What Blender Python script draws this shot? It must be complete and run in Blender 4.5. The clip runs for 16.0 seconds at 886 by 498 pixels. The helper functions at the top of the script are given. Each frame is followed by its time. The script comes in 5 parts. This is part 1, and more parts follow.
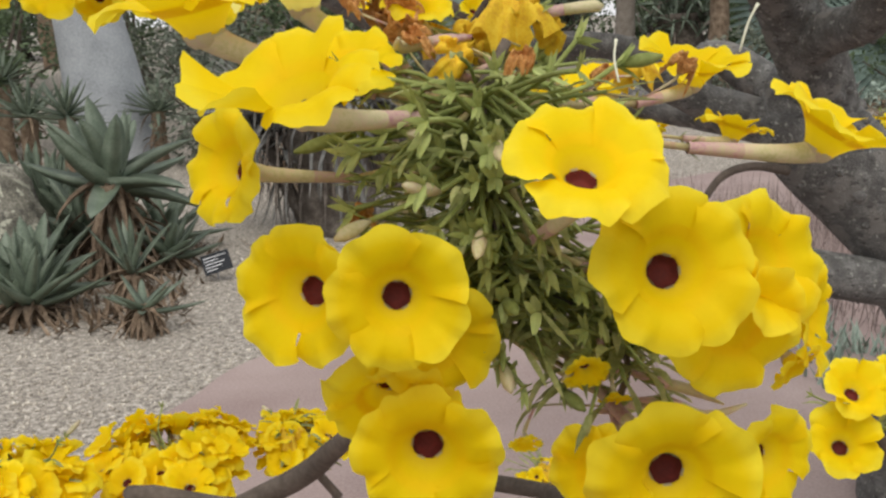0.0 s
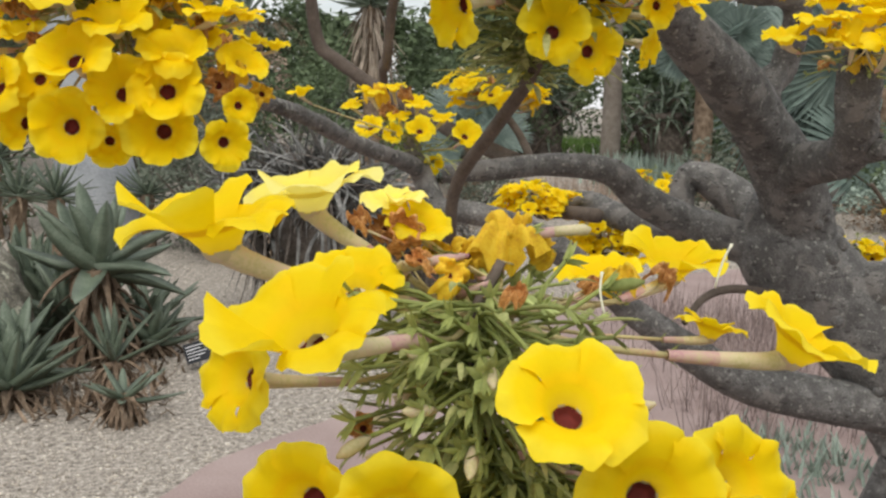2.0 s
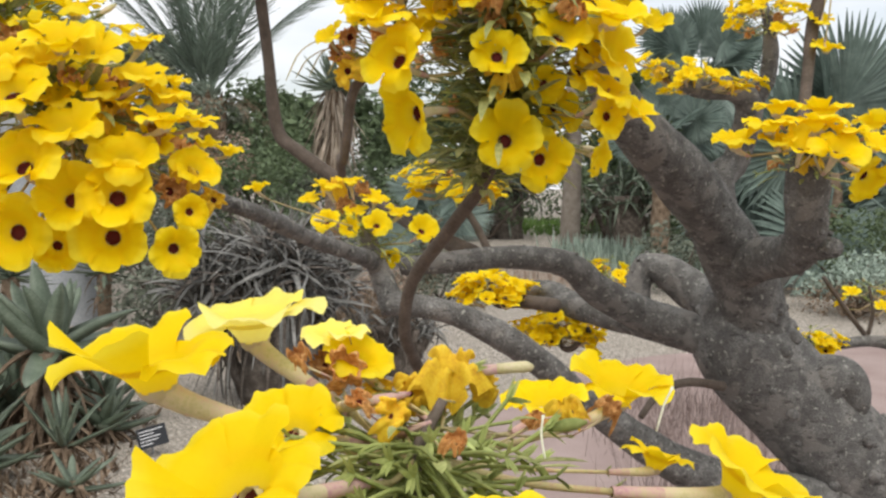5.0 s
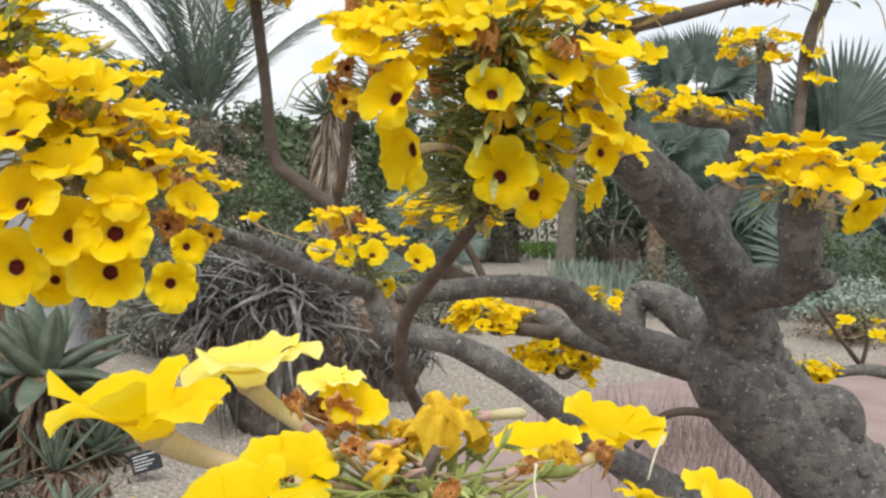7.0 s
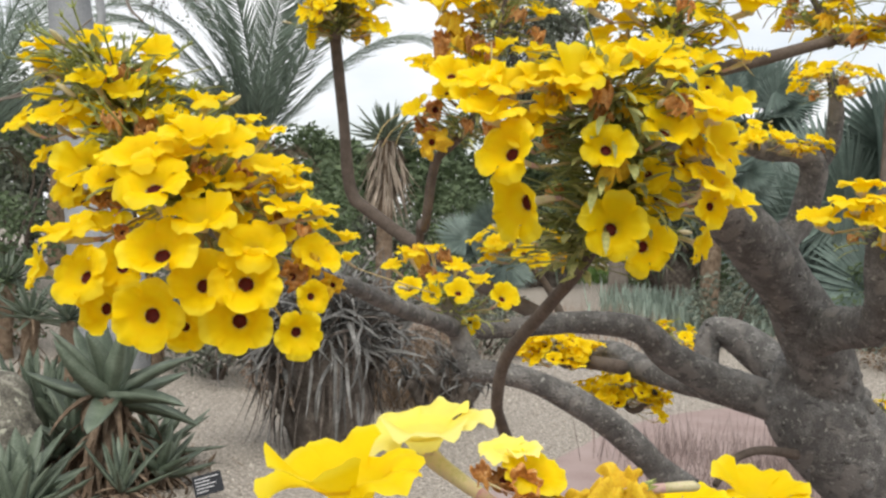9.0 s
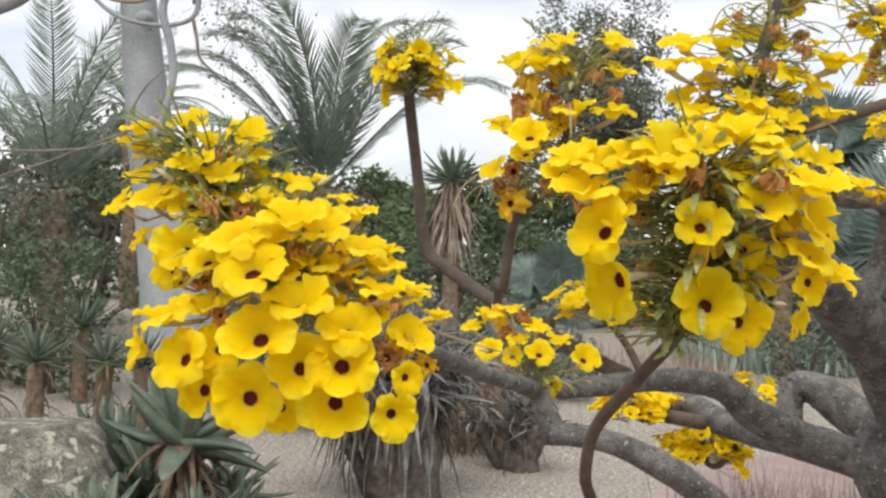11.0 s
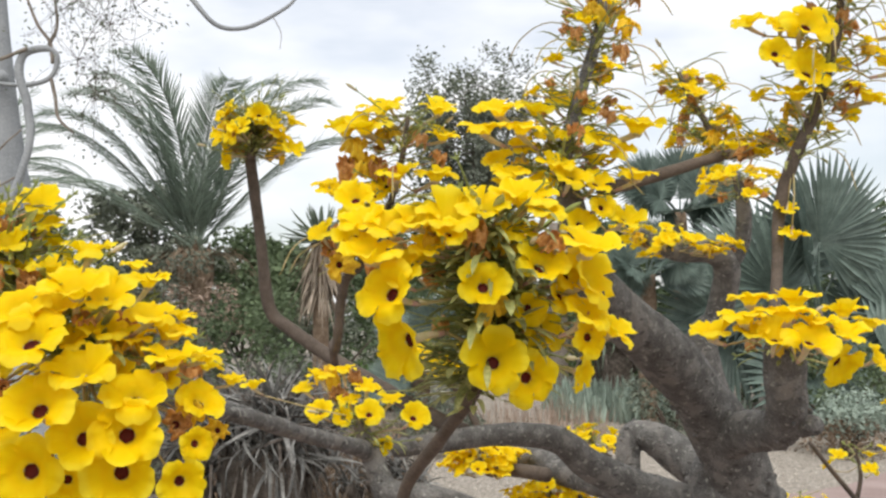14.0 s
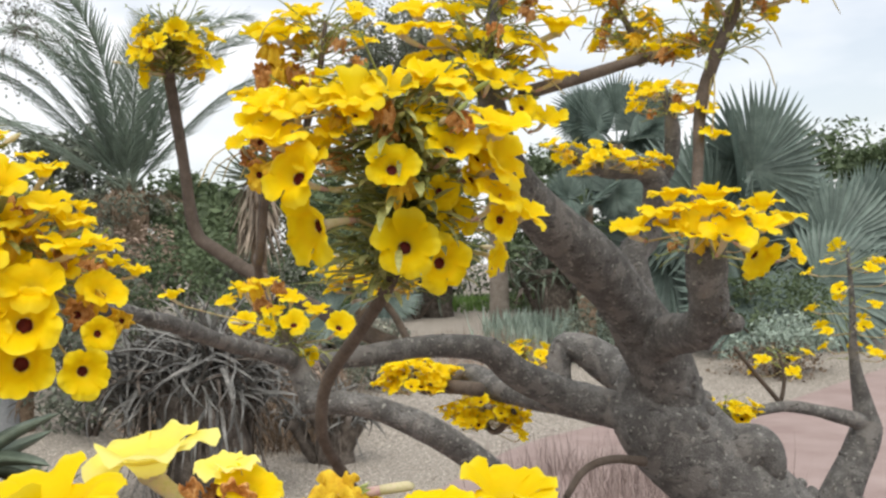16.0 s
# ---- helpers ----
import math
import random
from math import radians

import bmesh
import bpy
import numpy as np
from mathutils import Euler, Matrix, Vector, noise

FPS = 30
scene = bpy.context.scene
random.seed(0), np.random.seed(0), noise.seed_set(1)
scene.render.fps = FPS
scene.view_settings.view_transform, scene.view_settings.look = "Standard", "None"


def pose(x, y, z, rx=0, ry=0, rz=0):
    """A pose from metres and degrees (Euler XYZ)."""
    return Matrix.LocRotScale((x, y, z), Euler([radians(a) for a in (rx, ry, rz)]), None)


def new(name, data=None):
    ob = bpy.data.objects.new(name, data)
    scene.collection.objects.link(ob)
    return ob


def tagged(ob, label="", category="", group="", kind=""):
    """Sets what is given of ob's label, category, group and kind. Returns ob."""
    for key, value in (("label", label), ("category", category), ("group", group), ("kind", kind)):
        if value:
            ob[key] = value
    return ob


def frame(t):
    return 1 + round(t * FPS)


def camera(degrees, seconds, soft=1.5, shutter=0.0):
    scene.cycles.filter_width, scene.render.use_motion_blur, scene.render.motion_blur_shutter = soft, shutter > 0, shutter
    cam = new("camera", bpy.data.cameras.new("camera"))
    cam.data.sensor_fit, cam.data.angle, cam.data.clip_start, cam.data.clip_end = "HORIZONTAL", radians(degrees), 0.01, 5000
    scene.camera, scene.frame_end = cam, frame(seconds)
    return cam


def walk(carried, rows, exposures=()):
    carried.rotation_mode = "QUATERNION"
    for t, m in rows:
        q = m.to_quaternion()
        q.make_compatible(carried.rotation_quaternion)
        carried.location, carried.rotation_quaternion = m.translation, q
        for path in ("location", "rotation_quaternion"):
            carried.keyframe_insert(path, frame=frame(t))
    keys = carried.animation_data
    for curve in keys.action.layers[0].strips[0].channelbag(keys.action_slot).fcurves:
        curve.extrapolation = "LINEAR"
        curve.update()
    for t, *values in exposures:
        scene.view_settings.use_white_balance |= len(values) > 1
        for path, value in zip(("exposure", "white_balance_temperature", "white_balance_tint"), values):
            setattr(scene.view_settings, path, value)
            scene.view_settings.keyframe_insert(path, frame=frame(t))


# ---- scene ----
cam = camera(47.3, 16.0, soft=2.5)
ROWS = [
    (0, 0.0000, 0.0000, 1.5800, -0.928, -12.799, -1.524),
    (0.5, -0.0078, -0.0026, 1.5962, -1.145, -11.736, -0.970),
    (1, -0.0127, -0.0087, 1.6170, -1.281, -10.313, -0.315),
    (1.5, -0.0113, -0.0153, 1.6393, -1.512, -9.021, -0.065),
    (2, -0.0069, -0.0253, 1.6543, -1.908, -7.988, 0.444),
    (2.5, -0.0028, -0.0315, 1.6660, -2.293, -7.246, 0.657),
    (3, -0.0013, -0.0335, 1.6804, -2.872, -6.347, 0.862),
    (3.5, -0.0019, -0.0275, 1.6821, -3.251, -5.149, 1.002),
    (4, -0.0011, -0.0222, 1.6847, -3.580, -4.445, 1.074),
    (6.5, 0.0106, -0.0175, 1.6913, -4.369, -2.494, 0.948),
    (7, 0.0039, -0.0262, 1.7021, -4.240, -2.229, 1.212),
    (7.5, -0.0096, -0.0361, 1.7146, -3.904, -2.023, 1.527),
    (8, -0.0311, -0.0462, 1.7240, -3.340, -1.668, 1.834),
    (8.5, -0.0556, -0.0539, 1.7304, -2.417, -1.355, 1.696),
    (9, -0.0791, -0.0563, 1.7361, -1.531, -1.045, 1.641),
    (9.5, -0.1056, -0.0566, 1.7459, -0.434, -0.743, 1.701),
    (9.7, -0.1165, -0.0565, 1.7485, -0.057, -0.582, 1.804),
    (11.8, -0.1163, -0.0600, 1.8053, 2.594, 2.384, 0.680),
    (12, -0.1069, -0.0649, 1.8078, 2.085, 2.726, 0.601),
    (12.5, -0.0855, -0.0814, 1.8099, 0.672, 3.416, 0.798),
    (13, -0.0583, -0.0915, 1.8089, -0.905, 3.977, 0.518),
    (13.5, -0.0303, -0.0886, 1.8016, -2.859, 4.385, 0.280),
    (14, -0.0075, -0.0909, 1.7906, -4.744, 4.358, -0.360),
    (14.5, 0.0015, -0.0919, 1.7746, -5.740, 4.081, -0.741),
    (15, 0.0110, -0.0967, 1.7636, -6.607, 3.581, -1.196),
    (15.5, 0.0240, -0.0904, 1.7469, -7.351, 2.568, -1.436),
    (16, 0.0333, -0.0698, 1.7203, -7.974, 0.900, -1.847),
]
walk(cam, [(t, pose(x, y, z, 90, 0, yaw) @ pose(0, 0, 0, pitch, 0, 0) @ pose(0, 0, 0, 0, 0, roll)) for t, x, y, z, yaw, pitch, roll in ROWS], [(0, 0.15), (3, 0.29), (8, 0.39), (16, 0.41)])

# ---- light ----
SUN_ELEVATION, SUN_TURN = 60.0, 188.0
world = bpy.data.worlds.new("sky")
scene.world = world
world.use_nodes = True
wt = world.node_tree
wt.nodes.clear()
w_out = wt.nodes.new("ShaderNodeOutputWorld")
w_bg = wt.nodes.new("ShaderNodeBackground")
w_sky = wt.nodes.new("ShaderNodeTexSky")
w_sky.sky_type, w_sky.sun_disc = "NISHITA", False
w_sky.sun_elevation, w_sky.sun_rotation = radians(SUN_ELEVATION), radians(SUN_TURN)
w_sky.air_density, w_sky.dust_density = 1.2, 2.0
w_dim = wt.nodes.new("ShaderNodeVectorMath")
w_dim.operation = "SCALE"
w_dim.inputs["Scale"].default_value = 0.12
wt.links.new(w_sky.outputs[0], w_dim.inputs[0])
w_co = wt.nodes.new("ShaderNodeTexCoord")
w_map = wt.nodes.new("ShaderNodeMapping")
w_map.inputs["Scale"].default_value = (1.6, 1.6, 4.5)
w_noise = wt.nodes.new("ShaderNodeTexNoise")
w_noise.inputs["Scale"].default_value = 1.7
w_noise.inputs["Detail"].default_value = 5.0
w_noise.inputs["Roughness"].default_value = 0.5
w_ramp = wt.nodes.new("ShaderNodeValToRGB")
w_ramp.color_ramp.elements[0].position, w_ramp.color_ramp.elements[1].position = 0.36, 0.60
w_ramp.color_ramp.elements[0].color, w_ramp.color_ramp.elements[1].color = (0.46, 0.46, 0.46, 1), (1, 1, 1, 1)
w_mix = wt.nodes.new("ShaderNodeMixRGB")
w_mix.inputs["Color2"].default_value = (1.0, 1.0, 1.02, 1)
wt.links.new(w_co.outputs["Generated"], w_map.inputs[0])
wt.links.new(w_map.outputs[0], w_noise.inputs["Vector"])
wt.links.new(w_noise.outputs["Fac"], w_ramp.inputs[0])
wt.links.new(w_ramp.outputs[0], w_mix.inputs["Fac"])
wt.links.new(w_dim.outputs[0], w_mix.inputs["Color1"])
wt.links.new(w_mix.outputs[0], w_bg.inputs["Color"])
w_bg.inputs["Strength"].default_value = 0.9
wt.links.new(w_bg.outputs[0], w_out.inputs[0])

sun_data = bpy.data.lights.new("sun", "SUN")
sun_data.energy, sun_data.angle, sun_data.color = 1.9, radians(45), (1.0, 0.96, 0.9)
sun = new("sun", sun_data)
sun.matrix_world = pose(0, 0, 20, 90 - SUN_ELEVATION, 0, 180 - SUN_TURN)


# ---- materials ----
def material(name, colours, scale=20.0, fine=150.0, rough=0.7, bump=0.3, depth=0.004, vary=0.15, through_light=0.0, spec=0.3, stretch=(1, 1, 1), island=False, metal=0.0):
    """A two-scale mottled surface. colours: two or three, mixed by a broad and a fine noise; vary: how far single objects or pieces differ."""
    m = bpy.data.materials.new(name)
    m.use_nodes = True
    nt = m.node_tree
    nt.nodes.clear()
    out = nt.nodes.new("ShaderNodeOutputMaterial")
    bsdf = nt.nodes.new("ShaderNodeBsdfPrincipled")
    co = nt.nodes.new("ShaderNodeTexCoord")
    mp = nt.nodes.new("ShaderNodeMapping")
    mp.inputs["Scale"].default_value = stretch
    nt.links.new(co.outputs["Object"], mp.inputs[0])
    broad, small = nt.nodes.new("ShaderNodeTexNoise"), nt.nodes.new("ShaderNodeTexNoise")
    for n, s, d in ((broad, scale, 4), (small, fine, 3)):
        n.inputs["Scale"].default_value, n.inputs["Detail"].default_value = s, d
        nt.links.new(mp.outputs[0], n.inputs["Vector"])
    mixer = nt.nodes.new("ShaderNodeMath")
    mixer.operation = "MULTIPLY_ADD"
    mixer.inputs[1].default_value = 0.45
    nt.links.new(small.outputs["Fac"], mixer.inputs[0])
    half = nt.nodes.new("ShaderNodeMath")
    half.operation = "MULTIPLY"
    half.inputs[1].default_value = 0.55
    nt.links.new(broad.outputs["Fac"], half.inputs[0])
    nt.links.new(half.outputs[0], mixer.inputs[2])
    ramp = nt.nodes.new("ShaderNodeValToRGB")
    els = ramp.color_ramp.elements
    els[0].position, els[1].position = 0.34, 0.66
    els[0].color, els[1].color = (*colours[0], 1), (*colours[-1], 1)
    if len(colours) > 2:
        e = els.new(0.5)
        e.color = (*colours[1], 1)
    nt.links.new(mixer.outputs[0], ramp.inputs[0])
    hsv = nt.nodes.new("ShaderNodeHueSaturation")
    if island:
        rnd = nt.nodes.new("ShaderNodeNewGeometry").outputs["Random Per Island"]
    else:
        rnd = nt.nodes.new("ShaderNodeObjectInfo").outputs["Random"]
    rg = nt.nodes.new("ShaderNodeMapRange")
    rg.inputs["To Min"].default_value, rg.inputs["To Max"].default_value = 1 - vary, 1 + vary
    nt.links.new(rnd, rg.inputs["Value"])
    nt.links.new(rg.outputs[0], hsv.inputs["Value"])
    nt.links.new(ramp.outputs[0], hsv.inputs["Color"])
    nt.links.new(hsv.outputs[0], bsdf.inputs["Base Color"])
    bsdf.inputs["Roughness"].default_value = rough
    bsdf.inputs["Specular IOR Level"].default_value = spec
    bsdf.inputs["Metallic"].default_value = metal
    if bump:
        bp = nt.nodes.new("ShaderNodeBump")
        bp.inputs["Strength"].default_value, bp.inputs["Distance"].default_value = bump, depth
        nt.links.new(mixer.outputs[0], bp.inputs["Height"])
        nt.links.new(bp.outputs[0], bsdf.inputs["Normal"])
    if through_light:
        tr = nt.nodes.new("ShaderNodeBsdfTranslucent")
        nt.links.new(hsv.outputs[0], tr.inputs["Color"])
        mx = nt.nodes.new("ShaderNodeMixShader")
        mx.inputs[0].default_value = through_light
        nt.links.new(bsdf.outputs[0], mx.inputs[1])
        nt.links.new(tr.outputs[0], mx.inputs[2])
        nt.links.new(mx.outputs[0], out.inputs[0])
    else:
        nt.links.new(bsdf.outputs[0], out.inputs[0])
    return m


THROAT = material("throat_maroon", [(0.07, 0.009, 0.006), (0.13, 0.016, 0.010)], 200, 600, 0.8, 0.2, 0.001, 0.2)
TUBE = material("flower_tube", [(0.46, 0.43, 0.21), (0.58, 0.52, 0.32), (0.60, 0.46, 0.34)], 70, 500, 0.65, 0.3, 0.001, 0.15, 0.2)
TUBE_PINK = material("flower_tube_base", [(0.50, 0.42, 0.26), (0.52, 0.35, 0.30), (0.42, 0.20, 0.25)], 90, 500, 0.65, 0.3, 0.001, 0.2, 0.2)
STYLE = material("style_white", [(0.62, 0.62, 0.45), (0.78, 0.77, 0.62)], 90, 500, 0.5, 0.2, 0.0005, 0.1, 0.2)
PALE_CALYX = material("pale_calyx", [(0.33, 0.40, 0.12), (0.47, 0.52, 0.21)], 60, 400, 0.7, 0.3, 0.001, 0.2, 0.25, island=True)
CALYX = material("calyx_green", [(0.20, 0.24, 0.06), (0.34, 0.38, 0.13)], 60, 400, 0.7, 0.3, 0.001, 0.2, 0.2, island=True)
LIMP_PETAL = material("limp_petal", [(0.66, 0.36, 0.03), (0.82, 0.56, 0.03), (0.88, 0.66, 0.06)], 80, 500, 0.7, 0.4, 0.002, 0.15, 0.3)
LEAF = material("leaf_green", [(0.19, 0.21, 0.065), (0.30, 0.325, 0.12), (0.45, 0.44, 0.20)], 60, 300, 0.6, 0.3, 0.001, 0.3, 0.3, island=True)
DRY_PETAL = material("withered_petal", [(0.30, 0.13, 0.05), (0.56, 0.27, 0.08), (0.70, 0.47, 0.21)], 110, 500, 0.8, 0.5, 0.002, 0.3, 0.25)
PEDICEL = material("pedicel", [(0.26, 0.22, 0.09), (0.42, 0.36, 0.17), (0.38, 0.24, 0.15)], 50, 300, 0.75, 0.2, 0.001, 0.3, island=True)
BARK = material("grey_bark", [(0.082, 0.079, 0.074), (0.128, 0.123, 0.115), (0.235, 0.229, 0.215)], 26, 240, 0.92, 1.0, 0.012, 0.08, 0, 0.2)
TWIG_BARK = material("twig_bark", [(0.07, 0.055, 0.043), (0.14, 0.112, 0.09)], 30, 200, 0.85, 0.6, 0.004, 0.1, 0, 0.2)
WHITE_BARK = material("pale_smooth_bark", [(0.22, 0.235, 0.245), (0.30, 0.315, 0.325), (0.37, 0.385, 0.395)], 3, 40, 0.7, 0.3, 0.006, 0.05, 0, 0.25)
GRAVEL = material("gravel", [(0.075, 0.064, 0.053), (0.28, 0.25, 0.21), (0.56, 0.51, 0.44)], 30, 85, 0.95, 1.0, 0.012, 0.0, 0, 0.15)
PEBBLE = material("pebble", [(0.22, 0.19, 0.16), (0.42, 0.38, 0.32), (0.6, 0.56, 0.49)], 12, 120, 0.9, 0.3, 0.003, 0.35, 0, 0.2, island=True)
PATH = material("pink_path", [(0.24, 0.175, 0.16), (0.30, 0.23, 0.21), (0.36, 0.285, 0.26)], 1.8, 90, 0.9, 0.5, 0.003, 0.0, 0, 0.2)
ROCK = material("pale_rock", [(0.06, 0.056, 0.046), (0.155, 0.145, 0.115), (0.36, 0.34, 0.28)], 7, 60, 0.9, 0.8, 0.02, 0.12, 0, 0.2)
ALOE = material("aloe_leaf", [(0.075, 0.10, 0.068), (0.118, 0.15, 0.104), (0.182, 0.218, 0.16)], 8, 90, 0.5, 0.2, 0.002, 0.2, 0, 0.4, island=True)
DRY_LEAF = material("dry_leaf", [(0.10, 0.07, 0.045), (0.20, 0.145, 0.10), (0.32, 0.25, 0.18)], 15, 120, 0.9, 0.4, 0.003, 0.3, 0.1, 0.15, island=True)
BROWN_BARK = material("brown_grey_bark", [(0.12, 0.10, 0.08), (0.20, 0.17, 0.14), (0.28, 0.25, 0.21)], 6, 60, 0.85, 0.6, 0.006, 0.1, 0, 0.2)
DEAD_STRAP = material("dead_strap_leaf", [(0.06, 0.05, 0.042), (0.115, 0.096, 0.08), (0.24, 0.21, 0.18)], 12, 100, 0.85, 0.4, 0.003, 0.4, 0.1, 0.15, island=True)
STRAP = material("strap_leaf", [(0.09, 0.09, 0.08), (0.165, 0.163, 0.15), (0.31, 0.302, 0.28)], 9, 80, 0.55, 0.2, 0.002, 0.4, 0.1, 0.35, island=True)
RED_STRAW = material("reddish_dry_stalk", [(0.20, 0.15, 0.135), (0.36, 0.295, 0.27)], 10, 80, 0.9, 0.2, 0.002, 0.35, 0.1, 0.15, island=True)
GLAUCOUS = material("glaucous_leaf", [(0.25, 0.315, 0.255), (0.36, 0.43, 0.36)], 9, 90, 0.6, 0.2, 0.002, 0.25, 0.1, 0.3, island=True)
PALM = material("palm_leaflet", [(0.19, 0.24, 0.19), (0.27, 0.33, 0.265), (0.35, 0.42, 0.34)], 6, 60, 0.5, 0.2, 0.002, 0.2, 0.42, 0.4, island=True)
FAN = material("fan_leaf", [(0.085, 0.120, 0.10), (0.13, 0.178, 0.15), (0.185, 0.24, 0.205)], 6, 60, 0.5, 0.2, 0.002, 0.2, 0.15, 0.4, island=True)
SHRUB = material("shrub_leaf", [(0.07, 0.10, 0.052), (0.105, 0.145, 0.072), (0.145, 0.19, 0.098)], 5, 60, 0.6, 0.2, 0.003, 0.3, 0.2, 0.3, island=True)
OLIVE = material("olive_leaf", [(0.12, 0.14, 0.10), (0.20, 0.22, 0.17)], 5, 60, 0.6, 0.2, 0.003, 0.4, 0.25, 0.3, island=True)
GRASS = material("grass_blade", [(0.07, 0.13, 0.03), (0.12, 0.20, 0.05)], 5, 60, 0.7, 0.2, 0.003, 0.35, 0.25, 0.2, island=True)
DEAD_SKIRT = material("dead_skirt_leaf", [(0.23, 0.185, 0.14), (0.33, 0.275, 0.215), (0.43, 0.37, 0.30)], 10, 80, 0.9, 0.3, 0.003, 0.35, 0.1, 0.15, island=True)
STRAW = material("dry_grass", [(0.24, 0.17, 0.13), (0.36, 0.27, 0.21), (0.44, 0.36, 0.29)], 10, 80, 0.9, 0.2, 0.002, 0.35, 0.15, 0.15, island=True)
SIGN_BLACK = material("sign_black", [(0.010, 0.011, 0.014), (0.018, 0.020, 0.024)], 20, 200, 0.7, 0.1, 0.001, 0.0)
SIGN_WHITE = material("sign_lettering", [(0.6, 0.6, 0.6), (0.7, 0.7, 0.7)], 20, 200, 0.6, 0.1, 0.001, 0.0)
STEEL = material("stake_metal", [(0.25, 0.25, 0.26), (0.35, 0.35, 0.36)], 20, 200, 0.45, 0.1, 0.001, 0.0, metal=0.9)


def speckle(m, colour, scale, at, amount, stretch=(1, 1, 1)):
    """Small uneven spots of another colour: lichen, chips."""
    nt = m.node_tree
    co = nt.nodes.new("ShaderNodeTexCoord")
    mp = nt.nodes.new("ShaderNodeMapping")
    mp.inputs["Scale"].default_value = stretch
    n = nt.nodes.new("ShaderNodeTexNoise")
    n.inputs["Scale"].default_value, n.inputs["Detail"].default_value = scale, 5
    rg = nt.nodes.new("ShaderNodeMapRange")
    rg.inputs["From Min"].default_value, rg.inputs["From Max"].default_value = at, at + 0.05
    rg.inputs["To Max"].default_value = amount
    mix = nt.nodes.new("ShaderNodeMixRGB")
    mix.inputs["Color2"].default_value = (*colour, 1)
    hsv = next(k for k in nt.nodes if k.type == "HUE_SAT")
    base = hsv.inputs["Color"].links[0].from_socket
    nt.links.new(co.outputs["Object"], mp.inputs[0])
    nt.links.new(mp.outputs[0], n.inputs["Vector"])
    nt.links.new(n.outputs["Fac"], rg.inputs["Value"])
    nt.links.new(rg.outputs[0], mix.inputs["Fac"])
    nt.links.new(base, mix.inputs["Color1"])
    nt.links.new(mix.outputs[0], hsv.inputs["Color"])


speckle(BARK, (0.36, 0.36, 0.32), 75, 0.615, 0.75)
speckle(BARK, (0.24, 0.225, 0.205), 14, 0.56, 0.6)
speckle(BARK, (0.045, 0.041, 0.038), 38, 0.62, 0.7, (1, 1, 2.6))
speckle(ROCK, (0.42, 0.42, 0.33), 11, 0.58, 0.8)
speckle(ROCK, (0.06, 0.056, 0.05), 26, 0.6, 0.7)
speckle(GRAVEL, (0.66, 0.62, 0.55), 70, 0.62, 0.8)
speckle(GRAVEL, (0.10, 0.085, 0.07), 48, 0.61, 0.7)


# ---- mesh tools ----
class Geo:
    """Collects vertices and faces of one mesh, each face with a material slot."""

    def __init__(self, *mats):
        self.v, self.f, self.m, self.mats, self.count = [], [], [], mats, 0

    def add(self, verts, faces, slot=0):
        self.v.append(np.asarray(verts, float).reshape(-1, 3))
        n = self.count
        self.f += [tuple(i + n for i in f) for f in faces]
        self.m += [slot] * len(faces)
        self.count += len(self.v[-1])

    def mesh(self, name):
        me = bpy.data.meshes.new(name)
        me.from_pydata(np.concatenate(self.v).tolist(), [], self.f)
        for m in self.mats:
            me.materials.append(m)
        me.polygons.foreach_set("material_index", self.m)
        me.polygons.foreach_set("use_smooth", [True] * len(self.f))
        me.update()
        return me


def part(name, geo, parent=None, label="", **tags):
    ob = new(name, geo.mesh(name) if isinstance(geo, Geo) else geo)
    if parent:
        ob.parent = parent
    return tagged(ob, label, **tags)


def unit(v):
    v = np.asarray(v, float)
    return v / max(np.linalg.norm(v), 1e-9)


def spline(pts, steps):
    """A smooth line through the points (any number of columns)."""
    p = np.asarray(pts, float)
    p = np.vstack([2 * p[0] - p[1], p, 2 * p[-1] - p[-2]])
    out = []
    for i in range(1, len(p) - 2):
        for k in range(steps):
            t = k / steps
            a, b, c, d = p[i - 1 : i + 3]
            out.append(0.5 * (2 * b + (c - a) * t + (2 * a - 5 * b + 4 * c - d) * t * t + (3 * b - a - 3 * c + d) * t**3))
    out.append(p[-2])
    return np.array(out)


def tube(geo, line, radii, sides=8, slot=0, lumps=0.0, caps=True):
    """A tube along a line, with its radius at every point; lumps: unevenness as a share of the radius."""
    line, radii = np.asarray(line, float), np.broadcast_to(radii, len(line))
    along = np.gradient(line, axis=0)
    side = unit(np.cross(along[0], (0.3, 0.2, 1.0)))
    rings = []
    for i in range(len(line)):
        a = unit(along[i])
        side = unit(side - a * np.dot(side, a))
        other = np.cross(a, side)
        ang = np.arange(sides) * 2 * np.pi / sides
        r = np.full(sides, radii[i])
        if lumps:
            for k in range(sides):
                q = line[i] + (np.cos(ang[k]) * side + np.sin(ang[k]) * other) * radii[i]
                r[k] *= 1 + lumps * (noise.noise(Vector(q * 0.35 / max(radii.max(), 1e-3))) + 0.5 * noise.noise(Vector(q * 1.1 / max(radii.max(), 1e-3))))
        rings.append(line[i] + (np.cos(ang)[:, None] * side + np.sin(ang)[:, None] * other) * r[:, None])
    faces = []
    for i in range(len(line) - 1):
        for k in range(sides):
            a, b = i * sides + k, i * sides + (k + 1) % sides
            faces.append((a, b, b + sides, a + sides))
    if caps:
        faces += [tuple(range(sides))[::-1], tuple(range((len(line) - 1) * sides, len(line) * sides))]
    geo.add(np.concatenate(rings), faces, slot)


